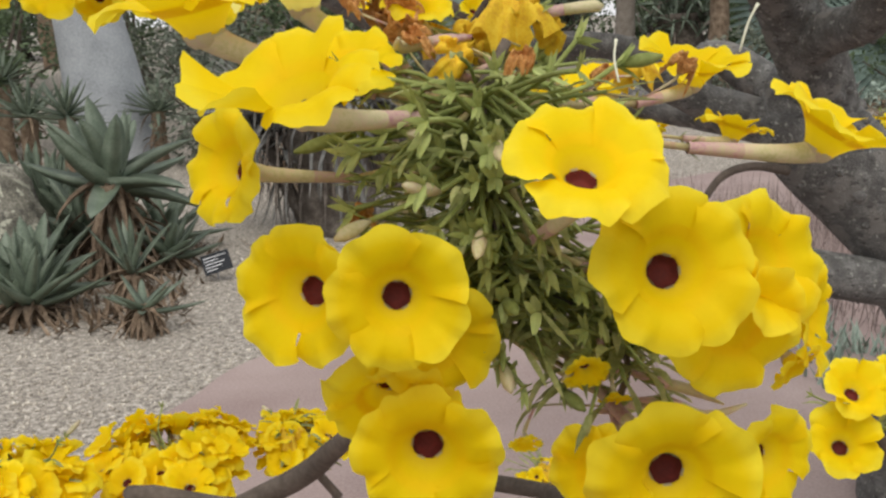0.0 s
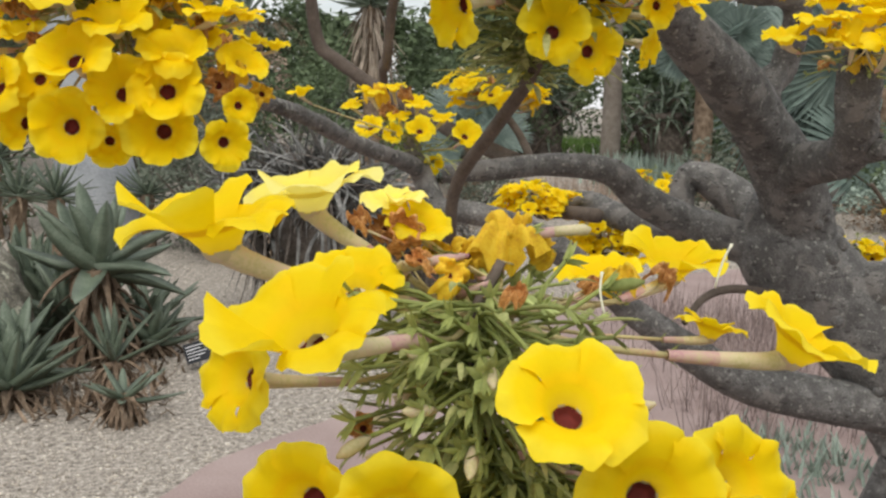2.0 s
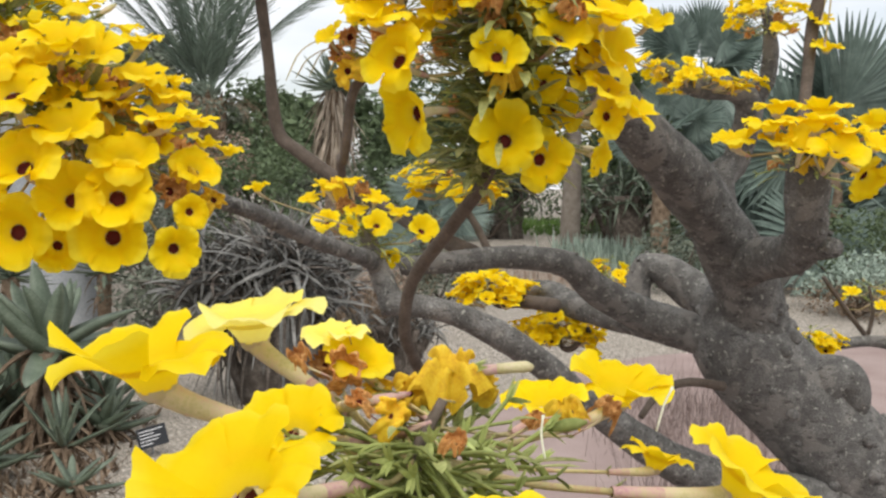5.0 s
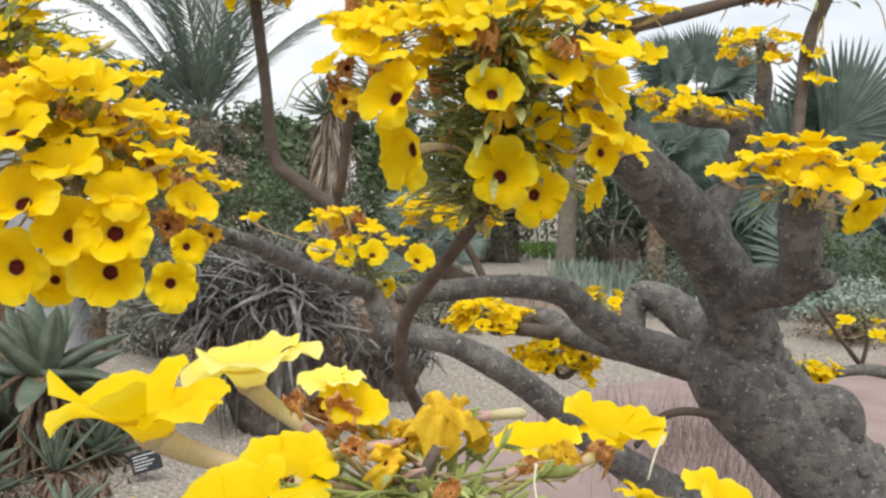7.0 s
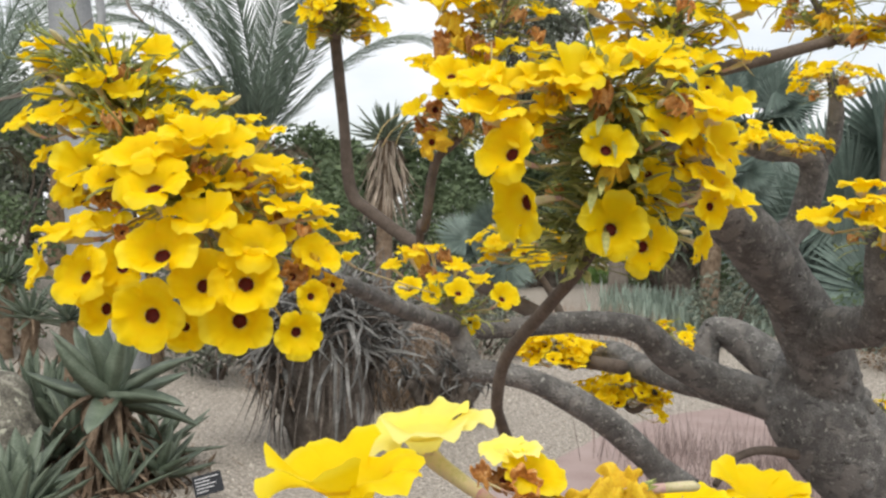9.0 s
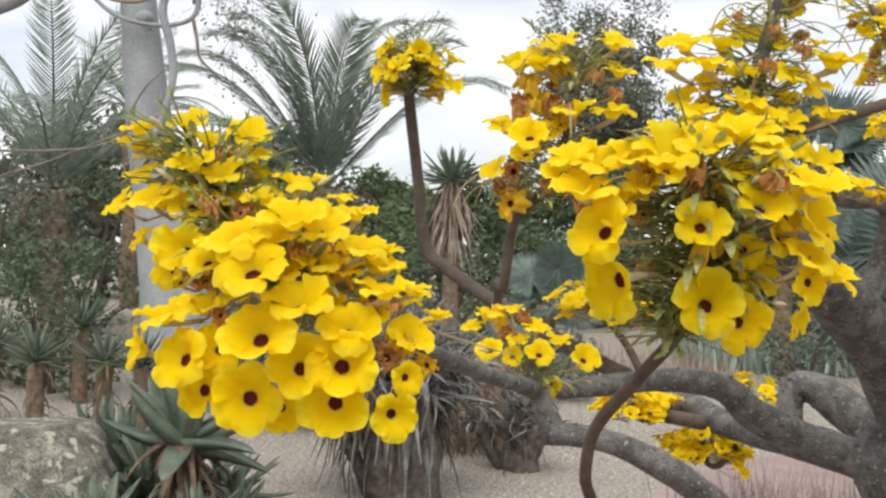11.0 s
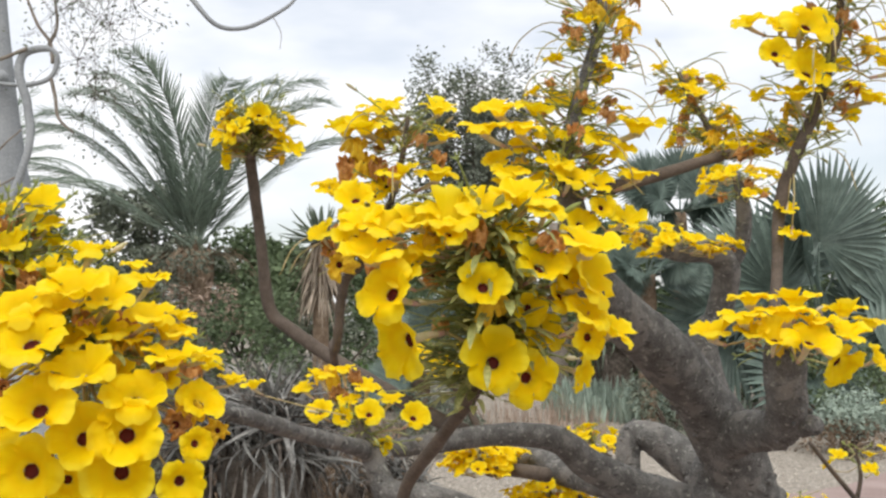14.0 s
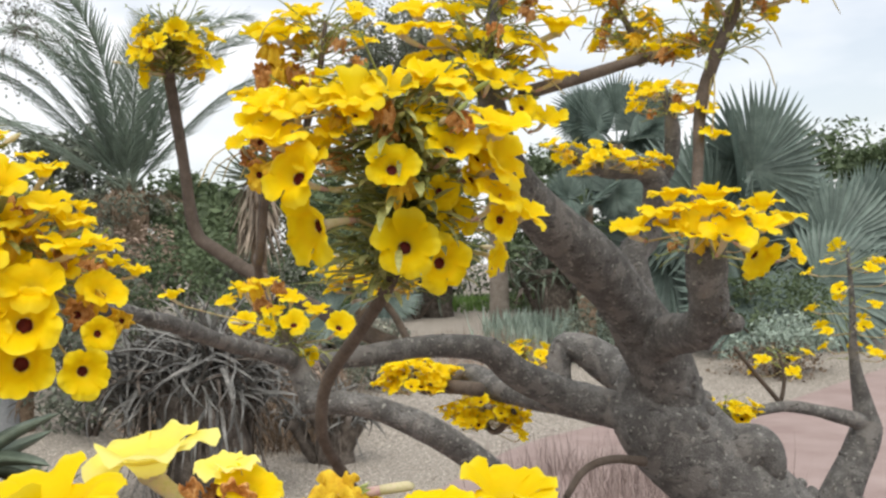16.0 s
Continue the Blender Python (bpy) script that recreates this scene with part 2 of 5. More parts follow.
def blade(geo, root, way, up, length, width, bend, slot=0, steps=5, fold=0.25, profile=None, thick=0.0):
    """A leaf from root: it starts along way and bends down towards -up by bend radians over its length."""
    way, up = unit(way), unit(up)
    side = unit(np.cross(way, up))
    nrm = np.cross(side, way)
    verts, p, ang = [], np.asarray(root, float).copy(), 0.0
    for i in range(steps + 1):
        t = i / steps
        w = width * (profile(t) if profile else (1 - t) ** 0.6 * (0.55 + 0.9 * t * (1 - t) * 2))
        d = way * math.cos(ang) - nrm * math.sin(ang)
        n = way * math.sin(ang) + nrm * math.cos(ang)
        w = max(w, width * 0.02) / 2
        verts += [p - side * w + n * fold * w, p - n * fold * w * 0.4, p + side * w + n * fold * w]
        if thick:
            verts.append(p - n * (thick * (1 - t) + fold * w))
        p = p + d * length / steps
        ang += bend / steps
    k, faces = (4 if thick else 3), []
    for i in range(steps):
        a = i * k
        faces += [(a, a + 1, a + k + 1, a + k), (a + 1, a + 2, a + k + 2, a + k + 1)]
        if thick:
            faces += [(a + 3, a, a + k, a + k + 3), (a + 2, a + 3, a + k + 3, a + k + 2)]
    geo.add(verts, faces, slot)


def leaf_cloud(geo, centres, size, rng, slot=0, flat=0.3, spread=0.35):
    """Many small pointed leaves, one at each centre, turned at random."""
    n = len(centres)
    d = rng.normal(size=(n, 3))
    d[:, 2] *= 0.7
    d /= np.linalg.norm(d, axis=1)[:, None]
    e = np.cross(d, rng.normal(size=(n, 3)))
    e /= np.maximum(np.linalg.norm(e, axis=1)[:, None], 1e-6)
    s = size * rng.uniform(1 - spread, 1 + spread, (n, 1))
    nrm = np.cross(d, e)
    c = np.asarray(centres)
    quad = np.stack([c - d * s * 0.5, c + e * s * flat * 0.5 + nrm * s * 0.06, c + d * s * 0.5, c - e * s * flat * 0.5 + nrm * s * 0.06], 1).reshape(-1, 3)
    geo.add(quad, [(4 * i, 4 * i + 1, 4 * i + 2, 4 * i + 3) for i in range(n)], slot)


def ground_height(x, y):
    """The garden rises gently behind the gravel."""
    u = np.clip((np.asarray(y, float) - 9.0) / 17.0, 0, 1)
    return 0.8 * u * u * (3 - 2 * u) + 0.03 * np.sin(np.asarray(x) * 0.8) * np.clip(u * 3, 0, 1)


def gz(x, y):
    return float(ground_height(x, y))


# ---- ground ----
def sheet(name, mat, xs, ys, lift, **tags):
    geo = Geo(mat)
    gx, gy = np.meshgrid(xs, ys)
    z = ground_height(gx, gy) + lift
    n = len(xs)
    faces = [(j * n + i, j * n + i + 1, (j + 1) * n + i + 1, (j + 1) * n + i) for j in range(len(ys) - 1) for i in range(n - 1)]
    geo.add(np.stack([gx, gy, z], -1), faces)
    return part(name, geo, kind="structure", **tags)


far = np.array([-900, -300, -120, -60])
sheet("ground", GRAVEL, np.concatenate([far, np.linspace(-40, 40, 81), -far[::-1]]), np.concatenate([far, np.linspace(-40, 60, 101), [90, 150, 400, 1500]]), 0.0, label="pale crushed gravel ground of the garden")

PATH_EDGE = [(-6.0, -1.0), (-2.4, 1.6), (-1.27, 3.6), (-0.87, 4.6), (-0.2, 5.5), (0.9, 7.4), (2.0, 9.2), (3.2, 10.1), (4.9, 10.5), (8.0, 12.9), (14, 16.5), (26, 22)]
PATH_NEAR = [(-6.0, -9.0), (0.0, -8.0), (2.0, -4.0), (3.0, -2.0), (3.6, 0.0), (4.2, 2.0), (4.6, 4.0), (5.2, 5.5), (6.5, 7.0), (9.5, 9.0), (15, 12), (27, 17)]
geo = Geo(PATH)
a_line, b_line = spline(PATH_EDGE, 8), spline(PATH_NEAR, 8)
verts = []
for a, b in zip(a_line, b_line):
    for k in range(9):
        q = a + (b - a) * k / 8
        if k == 0:
            q = q + np.array([0.02 * noise.noise(Vector((a[0] * 3, a[1] * 3, 0))), 0.0])
        verts.append((q[0], q[1], gz(q[0], q[1]) + 0.012))
geo.add(verts, [(j * 9 + i + 1, j * 9 + i, (j + 1) * 9 + i, (j + 1) * 9 + i + 1) for j in range(len(a_line) - 1) for i in range(8)])
part("pavement", geo, label="smooth dusty pink concrete garden path", kind="structure")


# ---- the flowering tree ----
def petal_material(name, rim, body, eye):
    """Petals: paler round the throat, golden within, lighter towards the rim, faintly mottled."""
    m = material(name, [(body[0] * 0.94, body[1] * 0.93, body[2]), body, (body[0], body[1] * 1.05, body[2])], 60, 400, 0.6, 0.35, 0.0008, 0.07, 0.42, 0.12)
    nt = m.node_tree
    co = nt.nodes.new("ShaderNodeTexCoord")
    flat = nt.nodes.new("ShaderNodeVectorMath")
    flat.operation = "MULTIPLY"
    flat.inputs[1].default_value = (28.57, 28.57, 0)
    size = nt.nodes.new("ShaderNodeVectorMath")
    size.operation = "LENGTH"
    ramp = nt.nodes.new("ShaderNodeValToRGB")
    els = ramp.color_ramp.elements
    els[0].position, els[0].color = 0.2, (*eye, 1)
    els[1].position, els[1].color = 1.0, (*rim, 1)
    for at, c in ((0.36, body), (0.82, body)):
        e = els.new(at)
        e.color = (*c, 1)
    mix = nt.nodes.new("ShaderNodeMixRGB")
    mix.inputs["Fac"].default_value = 0.6
    hsv = next(n for n in nt.nodes if n.type == "HUE_SAT")
    base = hsv.inputs["Color"].links[0].from_socket
    nt.links.new(co.outputs["Object"], flat.inputs[0])
    nt.links.new(flat.outputs[0], size.inputs[0])
    nt.links.new(size.outputs["Value"], ramp.inputs[0])
    nt.links.new(base, mix.inputs["Color1"])
    nt.links.new(ramp.outputs[0], mix.inputs["Color2"])
    nt.links.new(mix.outputs[0], hsv.inputs["Color"])
    return m


PETAL = petal_material("petal_yellow", (0.93, 0.80, 0.05), (0.90, 0.665, 0.003), (0.90, 0.69, 0.05))
# the same petals bleached by skylight, painted into the colour
PETAL_SKYLIT = petal_material("petal_yellow_skylit", (0.96, 0.91, 0.34), (0.95, 0.84, 0.16), (0.93, 0.84, 0.3))


def flower_mesh(seed, wilt=0.0, pale=False, notch=0.29, loose=0.95):
    """A five-lobed trumpet, 7 cm across, that opens along +z, with a dark throat and a short neck behind."""
    rng = np.random.default_rng(seed)
    geo = Geo(PETAL_SKYLIT if pale else PETAL, THROAT, TUBE) if wilt == 0 else Geo(LIMP_PETAL if wilt < 0.5 else DRY_PETAL, THROAT, PEDICEL)
    lobes = 5
    ph = rng.uniform(0, 6.28, 6)

    def height(rho):
        return np.interp(rho, [0.20, 0.24, 0.33, 0.46, 0.62, 0.78, 0.91, 1.05], [-0.0185, -0.0155, -0.0105, -0.0058, -0.0020, -0.0003, -0.0008, -0.003])

    # the funnel
    n = 30
    ang = np.arange(n) * 2 * np.pi / n
    rings = []
    for rho in (0.20, 0.24, 0.33, 0.42, 0.5):
        r = 0.038 * rho * (1 - wilt * max(0, rho - 0.3))
        rings.append(np.stack([r * np.cos(ang), r * np.sin(ang), np.full(n, height(rho) - 0.0003)], -1))
    geo.add(np.concatenate(rings), [(i * n + j, i * n + (j + 1) % n, (i + 1) * n + (j + 1) % n, (i + 1) * n + j) for i in range(4) for j in range(n)])
    # five broad lobes, each lapping over its neighbour
    across, along = 19, 8
    order = 1 if rng.random() < 0.5 else -1
    for k in range(lobes):
        mid = k * 2 * np.pi / lobes + rng.normal(0, 0.05)
        size, droop, fold = rng.uniform(1 - 0.12 * loose, 1 + 0.1 * loose), rng.normal(-0.25, loose), rng.normal(0, loose)
        edge = rng.uniform(0, 6.28, 3)
        verts = []
        for i in range(along):
            s = i / (along - 1)
            for j in range(across):
                a = 2 * j / (across - 1) - 1
                top = size * (1 - notch * abs(a) ** 2.8 + 0.022 * math.sin(7 * a + edge[0]) + 0.010 * math.sin(13 * a + edge[1]))
                rho = 0.38 + s * (top - 0.38)
                th = mid + a * (math.pi / lobes) * (1.0 + 0.23 * s)
                z = height(rho) + 0.0007 * s + order * 0.0019 * a * min(1, 2 * s) + 0.0062 * droop * s * s - 0.0024 * fold * a * a * s + 0.0022 * s * s * math.sin(7 * a + edge[2]) + 0.0012 * s**3 * math.sin(14 * a + edge[0])
                r = 0.038 * rho
                if wilt:
                    r *= (1 - wilt * s) * (1 + 0.35 * s * math.sin(3 * th + ph[5]) + 0.3 * s * math.sin(8 * th + ph[4]))
                    curl = max(0, s - 0.45) * (0.6 + 0.8 * math.sin(2.3 * k + ph[1]) ** 2)
                    r += 0.022 * curl
                    z += 0.022 * wilt * s - 0.05 * curl + 0.009 * s * math.sin(4 * th + ph[2]) + 0.007 * s * math.sin(9 * th + ph[3]) - 0.012 * wilt * max(0, s - 0.6)
                verts.append((r * math.cos(th), r * math.sin(th), z))
        geo.add(verts, [(i * across + j, i * across + j + 1, (i + 1) * across + j + 1, (i + 1) * across + j) for i in range(along - 1) for j in range(across - 1)])
    m = 15
    a2 = np.arange(m) * 2 * np.pi / m
    uneven = 1 + 0.08 * np.sin(5 * a2 + ph[0])

    def ring(r, z):
        return np.stack([r * uneven * np.cos(a2), r * uneven * np.sin(a2), np.full(m, z)], -1)

    def wall(c):
        return [(i * m + j, i * m + (j + 1) % m, (i + 1) * m + (j + 1) % m, (i + 1) * m + j) for i in range(c) for j in range(m)]

    geo.add(np.concatenate([ring(0.0073, -0.0183), ring(0.0063, -0.0200), ring(0.0054, -0.0215), ring(0.0044, -0.0226)]), wall(3) + [tuple(range(3 * m, 4 * m))], 1)
    geo.add(np.concatenate([ring(0.0084, -0.0176), ring(0.0078, -0.0192), ring(0.0070, -0.0212), ring(0.0052, -0.0232)]), wall(3), 2)
    return geo.mesh("withered_flower" if wilt else "flower")


FLOWERS = [flower_mesh(s) for s in range(12)]
BROAD = [flower_mesh(s + 20, 0, False, 0.17, 0.5) for s in range(12)]
# number 1 wears the painted skylit petals
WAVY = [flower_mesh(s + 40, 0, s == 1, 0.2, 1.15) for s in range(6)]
WITHERED = [flower_mesh(s + 50, w) for s, w in enumerate((0.45, 0.8, 0.6, 0.7, 0.35, 0.85))]


def facing(az, el):
    """Towards the path (-y) at 0, 0; az turns it to +x, el up."""
    a, e = radians(az), radians(el)
    return np.array([math.sin(a) * math.cos(e), -math.cos(a) * math.cos(e), math.sin(e)])


def flower_pose(p, d, s, spin):
    q = Vector(d).to_track_quat("Z", "Y").to_matrix().to_4x4()
    return Matrix.Translation(p) @ q @ Matrix.Rotation(spin, 4, "Z") @ Matrix.Scale(s, 4)


def flower_cluster(tree, axis, flowers, dry, seed, leaves=40, leaf=0.045, buds=12, reach=0.06, label="", pods=0, styles=0, spent=0, close=False):
    """Stalks, leaves and buds round an axis as one mesh under the tree; each flower is an object under it."""
    rng = np.random.default_rng(seed)
    axis = spline([a[:3] for a in axis], 6)
    geo = Geo(PEDICEL, LEAF, CALYX, TUBE, TUBE_PINK, PALE_CALYX, STYLE)
    placed = []
    for rows, withered in ((flowers, False), (dry, True)):
        for x, y, z, az, el, s in rows:
            d = facing(az, el)
            p = np.array([x, y, z]) + d * 0.013 * s
            near = axis[np.argmin(np.linalg.norm(axis - p, axis=1) + np.maximum(axis[:, 2] - p[2], 0) * 0.7)]
            if close and el > 55:
                near = axis[-1]
            back = unit(near - p)
            neck = p - d * (0.0235 if el < 55 else 0.0188) * s
            stiff = 0.9 if el < 55 else 0.15
            bend = neck - d * (0.003 + 0.014 * stiff) * s + back * 0.0022 * s / stiff
            foot = bend + unit(back - stiff * d) * min((0.052 if close else 0.026) * s, (0.8 if close else 0.55) * np.linalg.norm(near - bend))
            line = spline([neck, bend, foot], 4)
            size = np.interp(np.linspace(0, 1, len(line)), [0, 0.5, 1], [0.0062, 0.0048, 0.0030]) * s * (0.5 if withered else 1 if close else 0.85)
            tube(geo, line[:-2], size[:-2], 9, 3, caps=False)
            tube(geo, line[-3:], size[-3:], 9, 4, caps=False)
            q = unit(foot - bend)
            for j in range(5):
                w = unit(np.cross(q, (math.cos(j * 1.257), math.sin(j * 1.257), 0.3)))
                blade(geo, foot + q * 0.002, unit(w * 0.6 - q), w, 0.013 * s, 0.0055 * s, -0.2, 5 if close and j % 2 else 2, 2)
            heart = axis[-1 - len(axis) // 4] if close and el > 55 else near
            mid = (foot * 0.55 + heart * 0.45) + rng.normal(0, 0.004, 3)
            line = spline([foot, mid, heart], 4)
            tube(geo, line, np.linspace(0.0019, 0.0024, len(line)) * min(1.2, s), 6, 0)
            # close flowers turned up to the sky get the painted-in skylight
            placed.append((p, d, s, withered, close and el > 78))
    leafy = axis[: len(axis) * 4 // 5] if close else axis
    for i in range(leaves):
        base = leafy[rng.integers(len(leafy))] + rng.normal(0, 0.006, 3)
        a = rng.uniform(0, 2 * np.pi)
        way = np.array([math.cos(a), math.sin(a), rng.uniform(-0.7, 0.45) if close else rng.uniform(-0.3, 0.6)])
        root = base + unit(way) * rng.uniform(0.0, reach)
        if rng.random() < 0.6:
            tube(geo, spline([base, (base + root) / 2 + (0, 0, 0.003), root], 2), 0.0011, 5, 2, caps=False)
        blade(geo, root, way, (0, 0, 1), leaf * rng.uniform(0.5, 1.7), leaf * rng.uniform(0.14, 0.34), rng.uniform(-0.3, 1.4), 1, 4, 0.3, lambda t: math.sin(math.pi * min(1, 0.12 + 0.88 * t)) ** 0.7)
    for i in range(buds):
        base = leafy[rng.integers(len(leafy))]
        a = rng.uniform(0, 2 * np.pi)
        way = unit((math.cos(a), math.sin(a), rng.uniform(-0.5, 0.5) if close else rng.uniform(-0.1, 1.0)))
        tip = base + way * reach * (rng.uniform(0.5, 1.2) if close else rng.uniform(0.7, 1.6))
        star = 5 if close and rng.random() < 0.45 else 2
        line = spline([base, (base + tip) / 2 + rng.normal(0, 0.006, 3), tip], 3)
        tube(geo, line, 0.0014, 5, 2)
        if rng.random() < (0.14 if close else 0.16):
            end = tip + way * rng.uniform(0.014, 0.036)
            tube(geo, spline([tip, (tip + end) / 2, end], 2), [0.0016, 0.003, 0.0038, 0.0034, 0.001], 7, 3 if rng.random() < 0.7 else 2)
        for j in range(5):
            b = j * 1.257
            q = unit(np.cross(way, (math.cos(b), math.sin(b), 0.2)))
            blade(geo, tip, unit(way + q * 0.9), q, 0.014 if star == 5 else 0.012, 0.0075 if star == 5 else 0.0045, -0.3, star, 3)
    # spent tubes that have dropped their petals
    for i in range(spent):
        base = axis[rng.integers(len(axis) // 2, len(axis))] + rng.normal(0, reach * 0.12, 3)
        a = rng.uniform(0, 2 * np.pi)
        way = unit((math.cos(a), math.sin(a), rng.uniform(-0.5, 0.25)))
        line = spline([base, base + way * 0.018, base + way * 0.038 + rng.normal(0, 0.003, 3), base + way * 0.05 + rng.normal(0, 0.004, 3)], 3)
        size = np.interp(np.linspace(0, 1, len(line)), [0, 0.2, 0.7, 1], [0.0012, 0.0028, 0.0034, 0.0006])
        tube(geo, line[:5], size[:5], 8, 4)
        tube(geo, line[4:], size[4:], 8, 3)
        for j in range(5):
            w = unit(np.cross(way, (math.cos(j * 1.257), math.sin(j * 1.257), 0.3)))
            blade(geo, line[1], unit(way + w * 0.35), w, 0.018, 0.007, -0.2, 5 if j % 2 else 2, 3)
    for i in range(styles):
        base = axis[rng.integers(len(axis) // 2, len(axis))] + rng.normal(0, reach * 0.5, 3) * (1, 1, 0.3)
        tip = base + unit(rng.normal(0, 0.35, 3) + (0, 0, 1)) * rng.uniform(0.022, 0.036)
        line = spline([base, (base + tip) / 2 + rng.normal(0, 0.002, 3), tip], 3)
        tube(geo, line, np.interp(np.linspace(0, 1, len(line)), [0, 0.85, 0.95, 1], [0.0006, 0.0006, 0.0015, 0.001]), 6, 6)
    for i in range(pods):
        base = axis[rng.integers(len(axis))]
        a = rng.uniform(0, 2 * np.pi)
        out = np.array([math.cos(a), math.sin(a), 0.0])
        r = reach * rng.uniform(1.0, 1.9)
        line = spline([base, base + out * r * 0.6 + (0, 0, r * 0.25), base + out * r + (0, 0, r * 0.1), base + out * r * 1.2 - (0, 0, r * rng.uniform(0.1, 0.4))], 4)
        tube(geo, line, np.interp(np.linspace(0, 1, len(line)), [0, 0.5, 0.9, 1], [0.0013, 0.0013, 0.0017, 0.0006]), 6, 0)
    ob = part("inflorescence", geo, tree, label or "green stalks, narrow leaves and buds among yellow flowers")
    for p, d, s, withered, pale in placed:
        fresh = BROAD if close else FLOWERS
        k = int(rng.integers(6 if withered else 12))
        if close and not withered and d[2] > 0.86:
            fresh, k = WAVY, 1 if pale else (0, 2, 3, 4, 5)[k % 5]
        if close and withered and s > 0.5:
            k = 4
        me = (WITHERED if withered else fresh)[k]
        f = part("withered_flower" if withered else "flower", me, ob, "shrivelled orange-brown flower" if withered else "")
        f.matrix_basis = flower_pose(p, d, s, rng.uniform(0, 6.28))
    return ob


def tiers(axis, n, reach, seed, size=0.9, el=(40, 82), lo=0.0, taper=0.35):
    """Flowers spread round an axis, mostly facing outwards and up."""
    rng = np.random.default_rng(seed)
    line = spline([a[:3] for a in axis], 8)
    rows = []
    for i in range(n):
        t = lo + (1 - lo) * (i + rng.random()) / n
        c = line[min(int(t * (len(line) - 1)), len(line) - 1)]
        a = i * 2.4 + rng.uniform(-0.5, 0.5)
        r = reach * rng.uniform(0.55, 1.1) * (1 - taper * t)
        p = c + np.array([math.cos(a) * r, math.sin(a) * r, r * rng.uniform(-0.1, 0.35)])
        rows.append((*p, math.degrees(a) + 90 + rng.uniform(-20, 20), rng.uniform(*el), size * rng.uniform(0.8, 1.1)))
    return rows


def limb(tree, name, rows, seed, mat=BARK, lumps=0.16, sides=16, steps=6, label=""):
    line = spline(rows, steps)
    geo = Geo(mat)
    tube(geo, line[:, :3], line[:, 3], sides, 0, lumps)
    # scars and lenticels standing proud
    if lumps > 0.1:
        rng = np.random.default_rng(seed + 7)
        for i in range(int(len(line) * 1.6)):
            k = rng.integers(1, len(line) - 1)
            a = unit(line[k + 1, :3] - line[k - 1, :3])
            q = unit(np.cross(a, rng.normal(size=3)))
            c, r = line[k, :3] + q * line[k, 3] * 0.97, line[k, 3]
            s = r * rng.uniform(0.05, 0.13)
            tube(geo, [c - q * s, c + q * s * 0.5, c + q * s * 0.8], [s * 1.4, s, s * 0.3], 7)
    return part(name, geo, tree, label)


tree = tagged(new("flowering_tree"), "gnarled grey-barked tree covered in yellow trumpet flowers", "tree")

# the branches: place and radius along each
TRUNK = [
    (1.69, 2.55, 0.544, 0.2), (1.5, 2.55, 0.762, 0.165),
    (1.287, 2.55, 0.976, 0.146), (1.14, 2.58, 1.128, 0.143),
    (1.004, 2.6, 1.268, 0.136), (0.97, 2.6, 1.358, 0.106),
    (0.944, 2.58, 1.436, 0.06),
]
LIMB = [
    (1.036, 2.6, 1.237, 0.1), (0.998, 2.55, 1.392, 0.088),
    (0.884, 2.45, 1.568, 0.077), (0.733, 2.3, 1.707, 0.065),
    (0.58, 2.15, 1.816, 0.054), (0.456, 2, 1.933, 0.038),
    (0.426, 1.95, 2.05, 0.026), (0.407, 1.93, 2.115, 0.019),
    (0.442, 1.95, 2.247, 0.014), (0.504, 1.98, 2.434, 0.012),
    (0.509, 2, 2.535, 0.008),
]
ARM_LEFT = [
    (1.013, 2.62, 1.218, 0.056), (0.885, 2.62, 1.301, 0.053),
    (0.74, 2.66, 1.351, 0.047), (0.605, 2.62, 1.42, 0.041),
    (0.515, 2.56, 1.491, 0.036), (0.359, 2.5, 1.514, 0.03),
    (0.211, 2.44, 1.506, 0.027), (0.099, 2.4, 1.498, 0.025),
    (0.072, 2.4, 1.493, 0.02),
]
ARM_BLOOM = [
    (0.031, 2.1, 1.469, 0.02), (0.01, 2.1, 1.522, 0.02),
    (-0.03, 2, 1.551, 0.017), (-0.111, 1.85, 1.589, 0.015),
    (-0.186, 1.6, 1.643, 0.014), (-0.324, 1.35, 1.707, 0.01),
    (-0.362, 1.2, 1.767, 0.009), (-0.442, 1.25, 1.854, 0.008),
    (-0.498, 1.3, 1.933, 0.005),
]
ARM_LOW = [
    (1.359, 2.5, 0.856, 0.068), (0.87, 2.45, 0.961, 0.055),
    (0.554, 2.3, 1.154, 0.036), (0.425, 2.2, 1.266, 0.032),
    (0.31, 2.12, 1.355, 0.029), (0.183, 2.08, 1.42, 0.027),
    (0.087, 2.06, 1.442, 0.026), (0.035, 2.06, 1.442, 0.024),
]
LOW_STEM = [
    (0.053, 2.07, 1.431, 0.027), (0.031, 2.1, 1.487, 0.024),
    (0.01, 2.12, 1.539, 0.02), (-0.009, 2.13, 1.592, 0.016),
]
CENTRE_STEM = [
    (0.118, 1.75, 1.313, 0.012), (0.076, 1.62, 1.406, 0.01),
    (0.057, 1.55, 1.463, 0.01), (0.066, 1.5, 1.544, 0.01),
    (0.116, 1.42, 1.629, 0.01), (0.155, 1.34, 1.698, 0.009),
    (0.169, 1.28, 1.763, 0.009), (0.169, 1.24, 1.839, 0.008),
    (0.151, 1.22, 1.92, 0.006),
]
